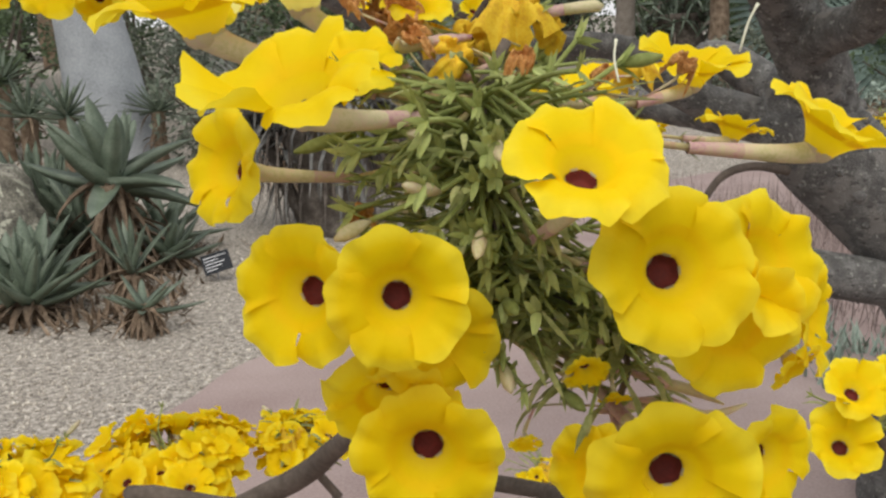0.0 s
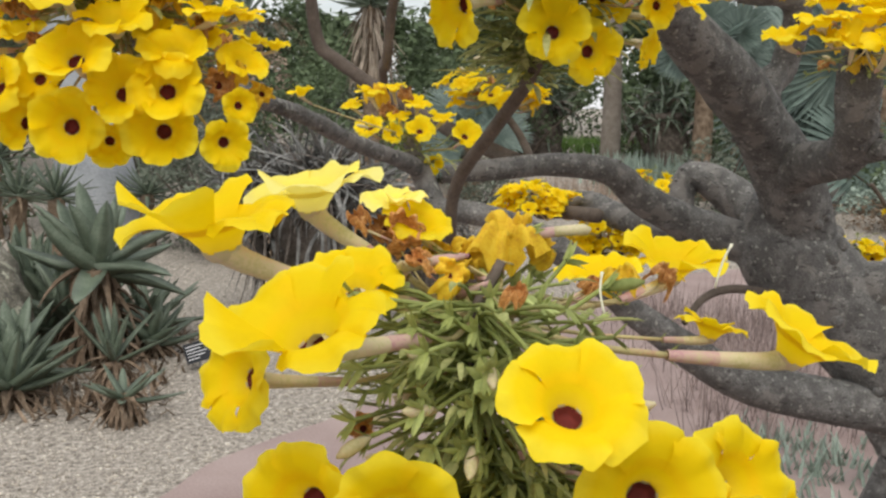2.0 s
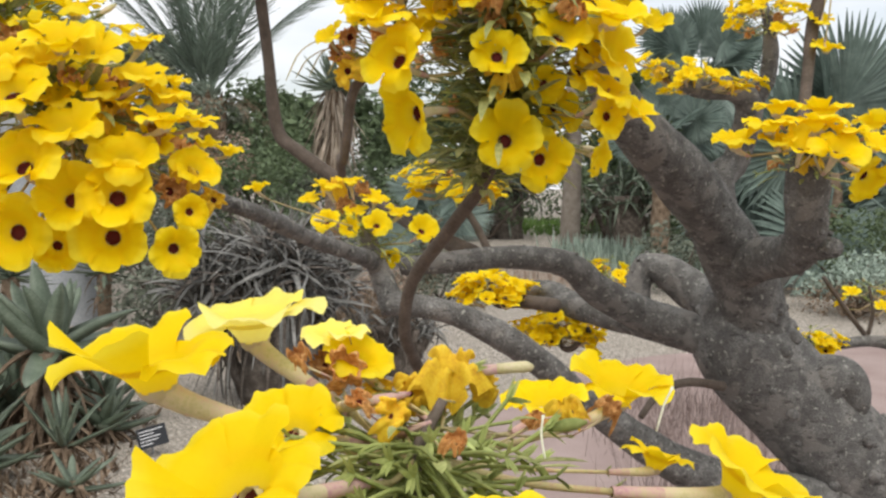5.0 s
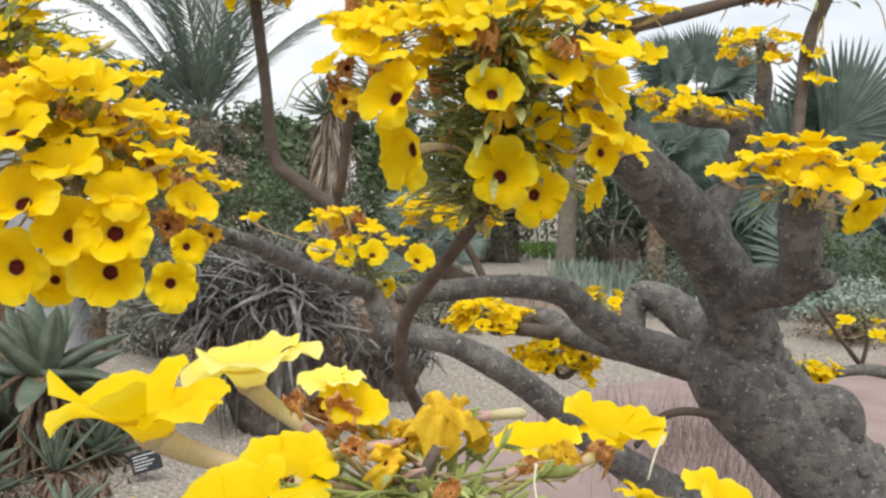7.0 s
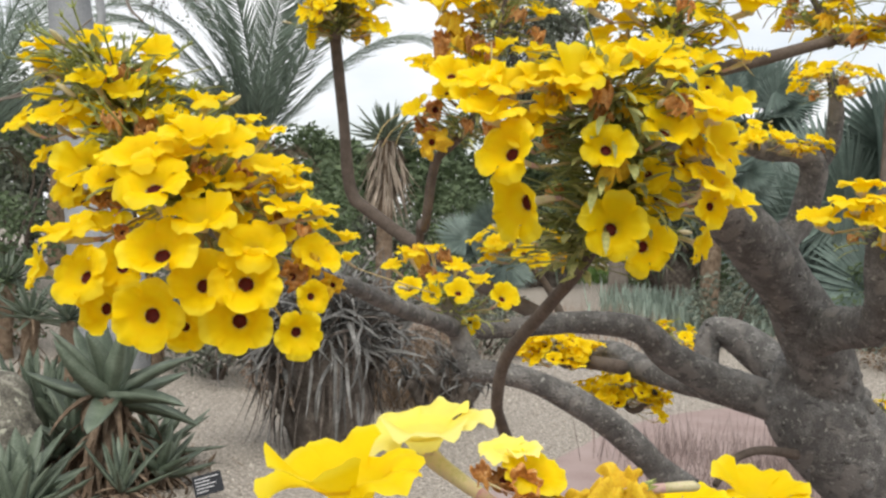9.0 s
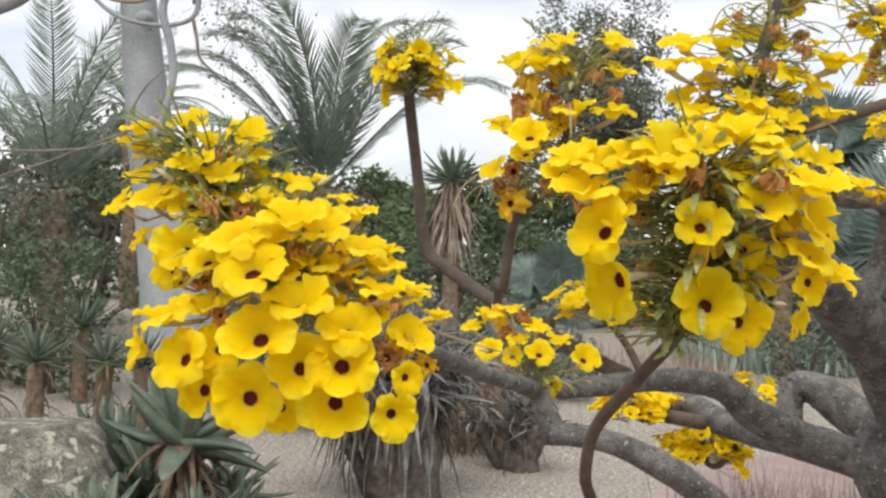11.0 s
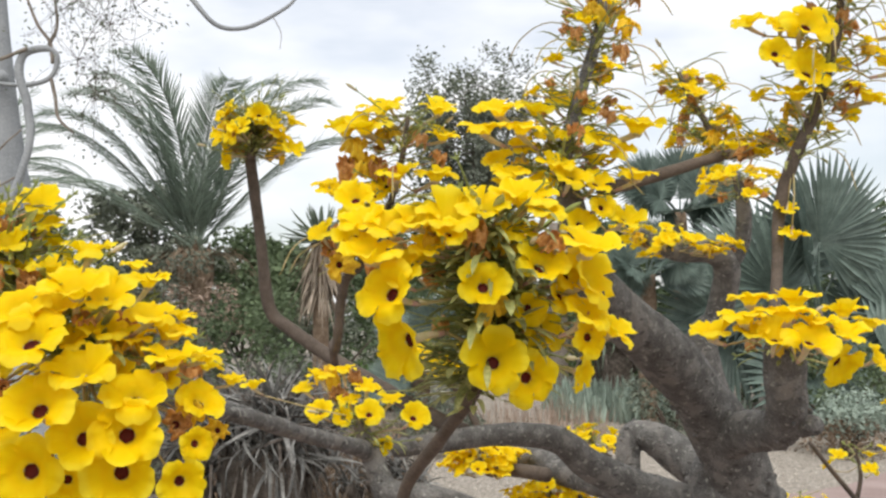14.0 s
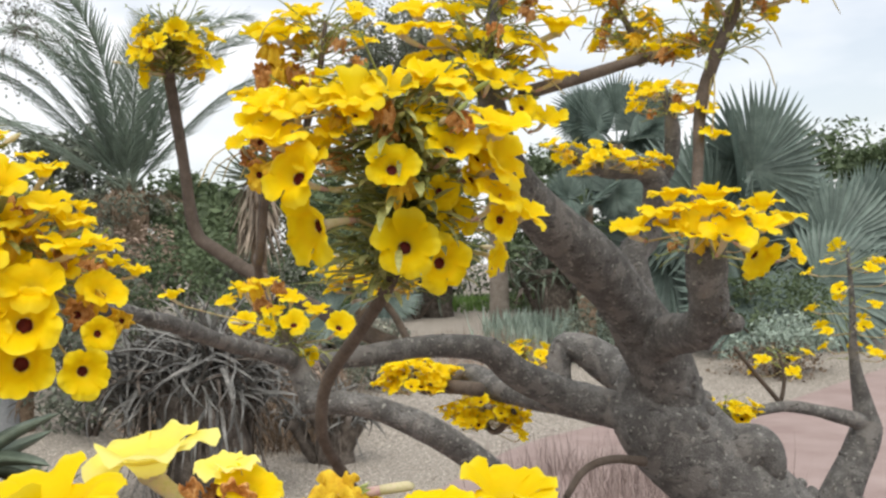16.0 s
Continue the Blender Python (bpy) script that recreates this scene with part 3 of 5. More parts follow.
BACK_STEM = [
    (0.258, 2.5, 1.521, 0.023), (0.137, 2.65, 1.575, 0.021),
    (0.063, 2.75, 1.616, 0.021), (-0.083, 2.95, 1.695, 0.021),
    (-0.223, 3.05, 1.788, 0.02), (-0.286, 3.08, 1.856, 0.02),
    (-0.311, 3.05, 2.065, 0.017), (-0.339, 3, 2.305, 0.017),
    (-0.328, 2.95, 2.311, 0.014), (-0.321, 2.95, 2.432, 0.011),
]
MID_STEM = [
    (-0.069, 2.5, 1.677, 0.012), (-0.07, 2.35, 1.751, 0.01),
    (-0.06, 2.25, 1.746, 0.011), (-0.042, 2.2, 1.884, 0.011),
    (-0.006, 2.18, 1.928, 0.011), (0.035, 2.15, 1.979, 0.009),
    (0.082, 2.12, 2.14, 0.007), (0.1, 2.12, 2.254, 0.005),
]
CROOK = [
    (1.059, 2.75, 1.291, 0.072), (1.01, 2.9, 1.352, 0.062),
    (0.938, 2.95, 1.41, 0.056), (0.882, 2.97, 1.448, 0.05),
    (0.832, 2.98, 1.457, 0.045), (0.811, 2.98, 1.417, 0.041),
    (0.807, 2.97, 1.358, 0.038), (0.817, 2.95, 1.306, 0.032),
]
FORK_RIGHT = [
    (0.936, 2.5, 1.485, 0.062), (0.942, 2.36, 1.527, 0.054),
    (0.936, 2.22, 1.542, 0.049), (0.928, 2.11, 1.563, 0.047),
    (0.918, 2.05, 1.607, 0.048), (0.901, 2.02, 1.664, 0.044),
    (0.893, 2.0, 1.725, 0.041), (0.875, 1.95, 1.78, 0.028),
]
KNOT = [
    (0.935, 2.09, 1.57, 0.03), (0.955, 2.04, 1.574, 0.026),
    (0.962, 2.01, 1.575, 0.02),
]
TALL_STEM = [
    (0.81, 1.85, 1.804, 0.012), (0.86, 1.95, 1.903, 0.012),
    (0.892, 2, 2.041, 0.014), (0.924, 2, 2.139, 0.014),
    (0.977, 2, 2.249, 0.013), (1.001, 2, 2.318, 0.013),
    (1.039, 2, 2.445, 0.01), (1.046, 2, 2.536, 0.007),
]
CROSS_STEM = [
    (0.5, 2, 2.073, 0.016), (0.648, 2.05, 2.118, 0.014),
    (0.79, 2.1, 2.164, 0.012), (0.925, 2.15, 2.203, 0.011),
    (1.057, 2.2, 2.24, 0.009),
]
BACK_LOW = [
    (1.095, 2.75, 1.211, 0.048), (0.943, 2.95, 1.259, 0.048),
    (0.77, 3.1, 1.289, 0.046), (0.664, 3.2, 1.311, 0.044),
    (0.597, 3.35, 1.335, 0.04), (0.502, 3.5, 1.328, 0.03),
    (0.448, 3.55, 1.313, 0.014),
]
TWIG = [
    (0.909, 2.5, 1.188, 0.013), (0.803, 2.45, 1.208, 0.011),
    (0.717, 2.4, 1.194, 0.01), (0.656, 2.35, 1.142, 0.008),
]
NEAR_STEM = [
    (-0.159, 0.75, 1.201, 0.009), (-0.099, 0.72, 1.243, 0.009),
    (-0.057, 0.66, 1.299, 0.007), (-0.008, 0.6, 1.35, 0.006),
    (0.03, 0.56, 1.412, 0.006), (0.039, 0.54, 1.463, 0.005),
    (0.032, 0.53, 1.502, 0.004), (0.03, 0.53, 1.538, 0.004),
    (0.045, 0.54, 1.568, 0.003),
]
NEAR_STEM_LOW = [
    (0.106, 0.6, 1.268, 0.006), (0.077, 0.66, 1.252, 0.006),
    (0.031, 0.72, 1.233, 0.007), (-0.004, 0.78, 1.211, 0.007),
]
MID_LOW = [
    (0.302, 2.5, 1.514, 0.011), (0.272, 2.58, 1.589, 0.01),
    (0.221, 2.6, 1.66, 0.009), (0.175, 2.6, 1.733, 0.007),
]
FAR_A = [
    (0.582, 3.1, 1.321, 0.023), (0.495, 3.25, 1.317, 0.022),
    (0.416, 3.3, 1.306, 0.013), (0.399, 3.3, 1.382, 0.009),
]
FAR_B = [
    (0.712, 3.2, 1.234, 0.013), (0.668, 3.25, 1.164, 0.011),
    (0.64, 3.3, 1.165, 0.009), (0.625, 3.3, 1.241, 0.008),
]
STUB = [
    (1.17, 2.58, 1.151, 0.083), (1.206, 2.52, 1.197, 0.07),
    (1.243, 2.5, 1.191, 0.051), (1.261, 2.49, 1.148, 0.035),
    (1.268, 2.49, 1.115, 0.019),
]
FAR_C = [
    (0.833, 3.3, 1.343, 0.012), (0.796, 3.35, 1.369, 0.01),
    (0.789, 3.4, 1.423, 0.008),
]
RIGHT_TRUNK = [
    (1.541, 3, 0.403, 0.108), (1.631, 3, 0.72, 0.086),
    (1.737, 3, 0.948, 0.066), (1.823, 3, 1.126, 0.051),
    (1.826, 3, 1.199, 0.037), (1.797, 3, 1.365, 0.016),
    (1.797, 3, 1.548, 0.011), (1.789, 3, 1.731, 0.006),
]
RIGHT_ARM = [
    (1.834, 3, 1.162, 0.031), (1.7, 2.95, 1.203, 0.023),
    (1.524, 2.9, 1.246, 0.018), (1.389, 2.85, 1.246, 0.015),
    (1.294, 2.8, 1.229, 0.013), (1.26, 2.8, 1.273, 0.008),
]
RIGHT_TWIG = [
    (1.496, 2.9, 1.251, 0.008), (1.393, 2.85, 1.353, 0.007),
    (1.302, 2.8, 1.447, 0.006),
]
RIGHT_SPRIG = [
    (1.491, 2.9, 1.261, 0.007), (1.505, 2.9, 1.334, 0.006),
    (1.49, 2.9, 1.414, 0.004),
]
REAR_ARM = [
    (1.38, 3.9, 1.591, 0.069), (1.436, 3.9, 1.82, 0.058),
    (1.442, 3.8, 1.998, 0.05), (1.369, 3.75, 2.074, 0.045),
    (1.193, 3.7, 2.072, 0.033), (1.061, 3.7, 2.15, 0.017),
]
REAR_STEM = [
    (1.442, 3.8, 1.998, 0.034), (1.491, 3.75, 2.129, 0.034),
    (1.473, 3.7, 2.28, 0.024), (1.443, 3.7, 2.391, 0.016),
]
HIGH_SPRAY = [
    (0.809, 2.15, 2.172, 0.009), (0.81, 2.2, 2.252, 0.008),
    (0.79, 2.25, 2.329, 0.007), (0.774, 2.3, 2.408, 0.005),
]
NEAR_SIDE = [
    (0.033, 0.55, 1.435, 0.004), (0.06, 0.54, 1.43, 0.003),
    (0.093, 0.53, 1.416, 0.003), (0.108, 0.525, 1.394, 0.002),
    (0.103, 0.53, 1.366, 0.002),
]
LOW_BLOOM_A = [
    (-0.324, 1.5, 0.722, 0.011), (-0.389, 1.5, 0.825, 0.009),
    (-0.412, 1.5, 0.875, 0.006), (-0.417, 1.5, 0.923, 0.004),
]
LOW_BLOOM_B = [
    (-0.163, 1.6, 0.786, 0.008), (-0.217, 1.6, 0.861, 0.007),
    (-0.233, 1.6, 0.913, 0.005),
]
LOW_BLOOM_C = [
    (-0.608, 1.3, 0.884, 0.008), (-0.577, 1.3, 0.952, 0.005),
    (-0.564, 1.3, 0.993, 0.004),
]
LOW_BLOOM_D = [
    (0.617, 1.15, 0.944, 0.011), (0.538, 1.12, 1.074, 0.007),
    (0.499, 1.1, 1.112, 0.004),
]
LOW_BLOOM_E = [
    (0.255, 2.2, 0.324, 0.011), (0.255, 2.2, 0.485, 0.008),
    (0.249, 2.2, 0.558, 0.005),
]

# the flowers: place, turn, rise, size
NEAR_A = [
    (0.068, 0.43, 1.514, 8, 54, 0.95), (0.108, 0.44, 1.467, 8, 18, 1.05),
    (0.158, 0.475, 1.459, 35, 20, 0.98), (0.145, 0.468, 1.436, 15, -12, 0.98),
    (0.192, 0.5, 1.425, 55, 0, 0.8), (0.185, 0.49, 1.404, 40, -35, 0.46),
    (-0.057, 0.465, 1.455, -28, 5, 0.96), (-0.014, 0.442, 1.458, 5, 6, 0.89),
    (0.001, 0.475, 1.427, 25, -12, 0.85), (-0.021, 0.485, 1.398, 0, -35, 0.92),
    (-0.003, 0.47, 1.371, -4, -4, 1.05), (0.116, 0.46, 1.358, 0, 0, 1.12),
    (0.09, 0.485, 1.349, -35, 0, 0.8), (0.176, 0.5, 1.347, 30, 2, 0.82),
]
NEAR_B = [
    (-0.112, 0.532, 1.583, -55, 76, 1.34), (-0.07, 0.622, 1.595, -30, 80, 1.2),
    (-0.018, 0.571, 1.597, 25, 80, 0.54), (-0.003, 0.563, 1.585, 30, 58, 0.56),
    (0.126, 0.682, 1.533, -10, 76, 0.88), (0.186, 0.703, 1.537, 25, 76, 1.06),
    (0.235, 0.587, 1.505, 70, 58, 1.2), (0.196, 0.639, 1.504, 110, 70, 0.65),
    (-0.053, 0.44, 1.547, -38, 61, 1.14), (-0.036, 0.523, 1.555, -5, 66, 0.77),
    (-0.094, 0.506, 1.509, -48, 14, 0.83),
]
NEAR_DRY = [
    (0.05, 0.559, 1.581, 0, 72, 0.61), (0.047, 0.477, 1.559, 10, 55, 0.3),
    (0.13, 0.607, 1.547, -20, 60, 0.38), (0.154, 0.602, 1.548, 40, 50, 0.38),
    (-0.011, 0.55, 1.584, 10, 20, 0.47), (-0.002, 0.522, 1.571, -20, 40, 0.27),
    (-0.036, 0.552, 1.588, -20, 60, 0.33), (0.016, 0.532, 1.562, 40, 30, 0.33),
    (-0.022, 0.563, 1.584, -30, 30, 0.34), (0.027, 0.553, 1.57, 20, 40, 0.34),
    (0.009, 0.562, 1.571, 0, 40, 0.29), (0.072, 0.562, 1.573, 60, 20, 0.29),
    (0.105, 0.582, 1.547, 20, 50, 0.26), (-0.032, 0.503, 1.482, -10, 20, 0.27),
]
CENTRE_A = [
    (0.145, 1.149, 1.839, 0, 22, 0.89), (0.162, 1.192, 1.744, 0, 10, 1.11),
    (0.211, 1.221, 1.722, 18, -6, 1.02), (0.03, 1.15, 1.831, -34, 18, 1.11),
    (0.044, 1.166, 1.855, -20, 40, 0.79), (0.052, 1.188, 1.772, -52, -12, 1.28),
    (0.218, 1.158, 1.864, 10, 34, 0.92), (0.282, 1.178, 1.847, 42, 28, 1.15),
    (0.279, 1.156, 1.885, 24, 60, 1.13), (0.208, 1.176, 1.95, 2, 62, 1.14),
    (0.224, 1.155, 1.933, 10, 54, 0.78), (0.179, 1.185, 1.948, 0, 60, 0.84),
]
CENTRE_B = [
    (0.148, 1.156, 1.934, -4, 55, 0.91), (0.103, 1.146, 1.92, 0, 58, 1.04),
    (0.101, 1.135, 1.903, 8, 40, 0.6), (0.061, 1.155, 1.918, -8, 58, 0.86),
    (0.032, 1.165, 1.913, -12, 54, 0.87), (-0.003, 1.185, 1.92, -22, 58, 0.88),
    (-0.015, 1.195, 1.905, -22, 40, 0.69), (0.006, 1.155, 1.876, -10, 64, 1.09),
    (0.277, 1.176, 1.803, 34, 48, 0.94), (0.32, 1.204, 1.782, 50, 40, 0.8),
    (0.285, 1.187, 1.775, 20, 0, 0.72), (0.28, 1.225, 1.728, 54, -20, 0.74),
]
CENTRE_C = [
    (0.209, 1.197, 1.812, 14, -10, 0.7), (0.229, 1.228, 1.787, 24, -14, 0.79),
    (0.112, 1.202, 1.954, 0, 76, 0.84), (0.079, 1.164, 1.885, -5, 60, 0.69),
    (0.195, 1.184, 1.908, 8, 60, 0.81), (0.259, 1.196, 1.855, 30, 30, 0.72),
    (0.067, 1.184, 1.873, -10, 55, 0.6), (0.251, 1.196, 1.828, 30, 20, 0.62),
]
CENTRE_DRY = [
    (0.137, 1.154, 1.908, 0, 50, 0.57), (0.143, 1.175, 1.879, 0, 30, 0.53),
    (0.234, 1.155, 1.894, 15, 40, 0.67), (0.087, 1.205, 1.856, -20, 20, 0.54),
    (0.279, 1.196, 1.88, 20, 10, 0.55), (0.086, 1.174, 1.906, 0, 40, 0.53),
    (0.281, 1.196, 1.794, 20, 0, 0.6), (0.179, 1.193, 1.898, 0, 50, 0.49),
    (0.013, 1.204, 1.869, -40, 30, 0.54),
]
LEFT_A = [
    (-0.361, 1.071, 1.702, -5, 34, 1.16), (-0.319, 1.096, 1.667, 0, 20, 1.07),
    (-0.271, 1.097, 1.67, 8, 18, 1.17), (-0.28, 1.112, 1.625, 4, 4, 1.12),
    (-0.378, 1.098, 1.63, -6, 4, 1.16), (-0.443, 1.14, 1.633, -18, 6, 0.95),
    (-0.35, 1.148, 1.612, 8, -14, 0.74), (-0.461, 1.12, 1.672, -24, 22, 1.04),
    (-0.423, 1.139, 1.683, 2, 24, 0.87), (-0.487, 1.133, 1.719, -40, 66, 1.02),
    (-0.528, 1.174, 1.675, -62, 20, 0.84), (-0.264, 1.108, 1.709, 14, 46, 1.07),
    (-0.197, 1.145, 1.701, 35, 42, 0.82), (-0.32, 1.086, 1.738, 0, 62, 1.13),
    (-0.371, 1.069, 1.776, -6, 46, 1.23),
]
LEFT_B = [
    (-0.392, 1.097, 1.811, -8, 52, 0.99), (-0.226, 1.122, 1.751, 15, 76, 0.9),
    (-0.197, 1.161, 1.754, 25, 78, 0.7), (-0.231, 1.162, 1.781, 15, 74, 0.76),
    (-0.229, 1.201, 1.803, 20, 78, 0.55), (-0.256, 1.144, 1.803, 10, 66, 0.85),
    (-0.303, 1.125, 1.823, 5, 62, 0.94), (-0.332, 1.106, 1.832, 0, 60, 1.06),
    (-0.383, 1.183, 1.862, 0, 70, 0.76), (-0.344, 1.202, 1.883, 0, 80, 0.87),
    (-0.295, 1.241, 1.869, 10, 82, 0.58), (-0.271, 1.202, 1.846, 12, 78, 0.79),
    (-0.439, 1.194, 1.891, -5, 64, 0.79), (-0.481, 1.208, 1.856, -4, 28, 0.8),
    (-0.537, 1.225, 1.866, -22, 54, 0.8),
]
LEFT_C = [
    (-0.587, 1.254, 1.859, -50, 44, 0.71), (-0.565, 1.273, 1.899, -20, 62, 0.72),
    (-0.555, 1.243, 1.813, -58, 36, 0.55), (-0.506, 1.275, 1.968, -5, 54, 0.82),
    (-0.472, 1.253, 1.942, 5, 66, 0.76), (-0.424, 1.266, 1.953, 16, 50, 0.83),
    (-0.411, 1.263, 1.927, 20, 60, 0.56), (-0.58, 1.301, 1.961, -10, 82, 0.81),
    (-0.58, 1.291, 1.939, -20, 82, 0.82), (-0.48, 1.179, 1.799, -12, 22, 0.94),
    (-0.498, 1.187, 1.777, -30, 20, 0.79), (-0.492, 1.204, 1.76, -20, 40, 0.51),
    (-0.359, 1.115, 1.81, 0, 60, 0.88), (-0.167, 1.201, 1.722, 25, 82, 0.52),
    (-0.214, 1.118, 1.613, 24, -4, 0.8),
]
LEFT_D = [
    (-0.2, 1.136, 1.654, 30, 4, 0.59), (-0.311, 1.144, 1.785, 10, 64, 0.87),
    (-0.283, 1.163, 1.775, 12, 70, 0.79), (-0.445, 1.156, 1.786, -10, 45, 0.8),
    (-0.349, 1.133, 1.772, 0, 66, 0.78), (-0.445, 1.144, 1.73, -10, 60, 0.8),
    (-0.298, 1.154, 1.733, 5, 60, 0.69), (-0.431, 1.203, 1.864, 0, 60, 0.62),
    (-0.244, 1.154, 1.728, 20, 50, 0.58),
]
LEFT_DRY = [
    (-0.409, 1.175, 1.848, 0, 40, 0.64), (-0.24, 1.144, 1.741, 20, 40, 0.56),
    (-0.222, 1.136, 1.677, 30, 10, 0.64), (-0.21, 1.144, 1.697, 30, 40, 0.51),
    (-0.448, 1.155, 1.762, -10, 30, 0.53), (-0.329, 1.133, 1.8, 0, 50, 0.46),
    (-0.439, 1.244, 1.916, 0, 50, 0.57), (-0.515, 1.264, 1.921, -10, 50, 0.53),
    (-0.176, 1.154, 1.668, 30, 20, 0.47), (-0.422, 1.135, 1.723, 0, 20, 0.47),
]
RIGHT_A = [
    (0.717, 1.74, 1.832, -10, 88, 1.23), (0.814, 1.761, 1.829, 5, 88, 1.38),
    (0.764, 1.701, 1.802, 0, 86, 1.62), (0.681, 1.681, 1.797, -25, 84, 1.24),
    (0.788, 1.65, 1.758, 6, 48, 1.33), (0.731, 1.666, 1.763, -8, 54, 0.99),
    (0.873, 1.685, 1.77, 20, 60, 0.97), (0.696, 1.684, 1.772, -20, 68, 0.9),
    (0.637, 1.722, 1.771, -40, 78, 1.28), (0.897, 1.741, 1.808, 15, 86, 1.06),
    (0.961, 1.761, 1.788, 40, 80, 1.02), (0.879, 1.731, 1.718, 20, -28, 1.26),
    (0.991, 1.806, 1.72, 40, 30, 0.79),
    (0.816, 1.682, 1.787, 5, 80, 1.16),
]
MID_A = [
    (-0.016, 2.06, 2.061, -10, 38, 1.2), (0.07, 2.054, 2.109, -5, 76, 1.34),
    (0.156, 2.063, 2.109, 10, 78, 1.35), (-0.089, 2.105, 1.99, -40, 50, 0.91),
    (0.177, 2.122, 2.206, 10, 78, 0.99), (0.169, 2.143, 2.27, 10, 74, 1.14),
    (0.006, 2.107, 2.221, -20, 66, 1.69), (0.04, 2.145, 2.27, 0, 70, 1.38),
    (0.049, 2.108, 2.098, 0, 40, 0.92), (-0.037, 2.143, 2.219, -30, 76, 1.2),
    (-0.066, 2.125, 2.086, -30, 60, 1.01), (-0.086, 2.162, 2.105, -40, 70, 0.86),
    (0.024, 2.087, 2.073, 0, 40, 0.83), (0.064, 2.203, 2.294, 0, 74, 0.89),
    (-0.022, 2.107, 2.031, -20, 40, 0.91),
]
MID_DRY = [
    (-0.053, 2.13, 1.925, -20, -10, 1), (-0.035, 2.108, 2.136, -20, 40, 1),
    (-0.001, 2.108, 2.149, 0, 40, 1), (-0.07, 2.13, 1.957, -20, 10, 1),
    (-0.014, 2.106, 2.186, 0, 50, 0.84), (0.035, 2.088, 2.134, 0, 40, 0.91),
    (-0.047, 2.111, 1.994, -10, 0, 1), (0.061, 2.126, 2.216, 0, 50, 0.85),
]
TOP_A = [
    (0.273, 1.906, 2.221, -5, 66, 1.43), (0.238, 1.863, 2.173, -12, 78, 1.33),
    (0.311, 1.865, 2.174, 5, 70, 1.28), (0.38, 1.907, 2.171, 10, 50, 0.94),
    (0.555, 1.904, 2.187, 24, 74, 1.53), (0.469, 1.867, 2.154, 16, 58, 1.17),
    (0.289, 1.855, 2.084, 0, 68, 1.14), (0.375, 1.845, 2.099, 8, 66, 1.17),
    (0.402, 1.829, 2.076, 12, 44, 1.1), (0.457, 1.858, 2.068, 18, 40, 0.94),
    (0.425, 1.859, 1.99, 10, 34, 0.97), (0.466, 1.848, 2.021, 14, 18, 0.76),
    (0.515, 1.868, 1.999, 24, 40, 0.98), (0.549, 1.883, 2.087, 25, 76, 1.13),
]
TOP_B = [
    (0.327, 1.927, 2.152, 0, 50, 0.94), (0.359, 1.966, 2.233, 0, 60, 1.13),
    (0.464, 1.965, 2.236, 10, 60, 0.98), (0.414, 2.007, 2.269, 0, 50, 0.99),
    (0.272, 1.926, 2.122, -20, 50, 0.93), (0.516, 1.906, 2.145, 20, 50, 0.95),
    (0.354, 1.886, 2.072, 0, 50, 0.92), (0.285, 1.904, 2.069, -10, 60, 0.77),
    (0.476, 1.925, 2.125, 15, 60, 0.87),
]
TALL_A = [
    (0.94, 1.946, 2.421, 5, 26, 1.58), (0.937, 1.944, 2.319, 5, 32, 1.46),
    (0.835, 2.006, 2.443, -20, 60, 1.1), (0.875, 1.96, 2.366, -10, 20, 0.95),
    (0.912, 1.944, 2.267, -5, 72, 1.24), (1.08, 1.966, 2.273, 25, 64, 1.36),
    (1.113, 2.006, 2.386, 20, 50, 0.89), (1.16, 2.003, 2.348, 30, 76, 1.3),
    (1.162, 2.006, 2.426, 30, 60, 1.16), (0.903, 1.963, 1.975, 5, 72, 0.88),
    (0.899, 1.984, 2.032, -10, 60, 0.76), (1.043, 2.046, 2.424, 10, 50, 0.93),
    (0.911, 2.008, 2.436, -10, 40, 0.99),
]
LOW_A = [
    (0.013, 2.08, 1.606, 0, 42, 0.89), (-0.042, 2.1, 1.598, -5, 26, 0.64),
    (-0.09, 2.1, 1.611, -20, 42, 0.84), (0.009, 2.12, 1.656, 5, 76, 0.85),
    (0.109, 2.1, 1.595, 20, 36, 0.93), (-0.091, 2.15, 1.679, -20, 84, 0.92),
    (-0.043, 2.18, 1.691, 0, 84, 0.9), (0.062, 2.16, 1.626, 20, 76, 0.82),
    (0.042, 2.12, 1.538, 10, -30, 0.65), (-0.129, 2.16, 1.654, -40, 66, 0.74),
    (-0.211, 1.9, 1.676, -30, 84, 0.72), (-0.03, 2.12, 1.63, 0, 66, 0.73),
]
LOW_DRY = [
    (-0.018, 2.14, 1.672, 0, 60, 0.88), (-0.055, 2.14, 1.642, 0, 40, 0.79),
    (-0.081, 2.2, 1.683, -20, 60, 0.81),
]
NEAR_BUDS = [
    (0.079, 0.49, 1.404, 5, -30, 0.33), (0.096, 0.5, 1.385, 10, -60, 0.25),
    (0.059, 0.6, 1.317, 0, -40, 0.31),
]
LOW_D = [
    (0.482, 1.08, 1.152, 10, 50, 1.11), (0.463, 1.06, 1.096, -5, 45, 1.19),
    (0.546, 1.12, 1.145, 40, 55, 0.96),
]
limb(tree, "trunk", [(1.98, 2.56, -0.15, 0.3), (1.86, 2.55, 0.2, 0.245), *TRUNK], 1, lumps=0.12, sides=24, steps=8, label="thick leaning trunk with rough grey bark")
for k, rows in enumerate((LIMB, ARM_LEFT, ARM_LOW, LOW_STEM, CROOK, FORK_RIGHT, KNOT, STUB, BACK_LOW, ARM_BLOOM)):
    limb(tree, "branch", rows, 20 + k)
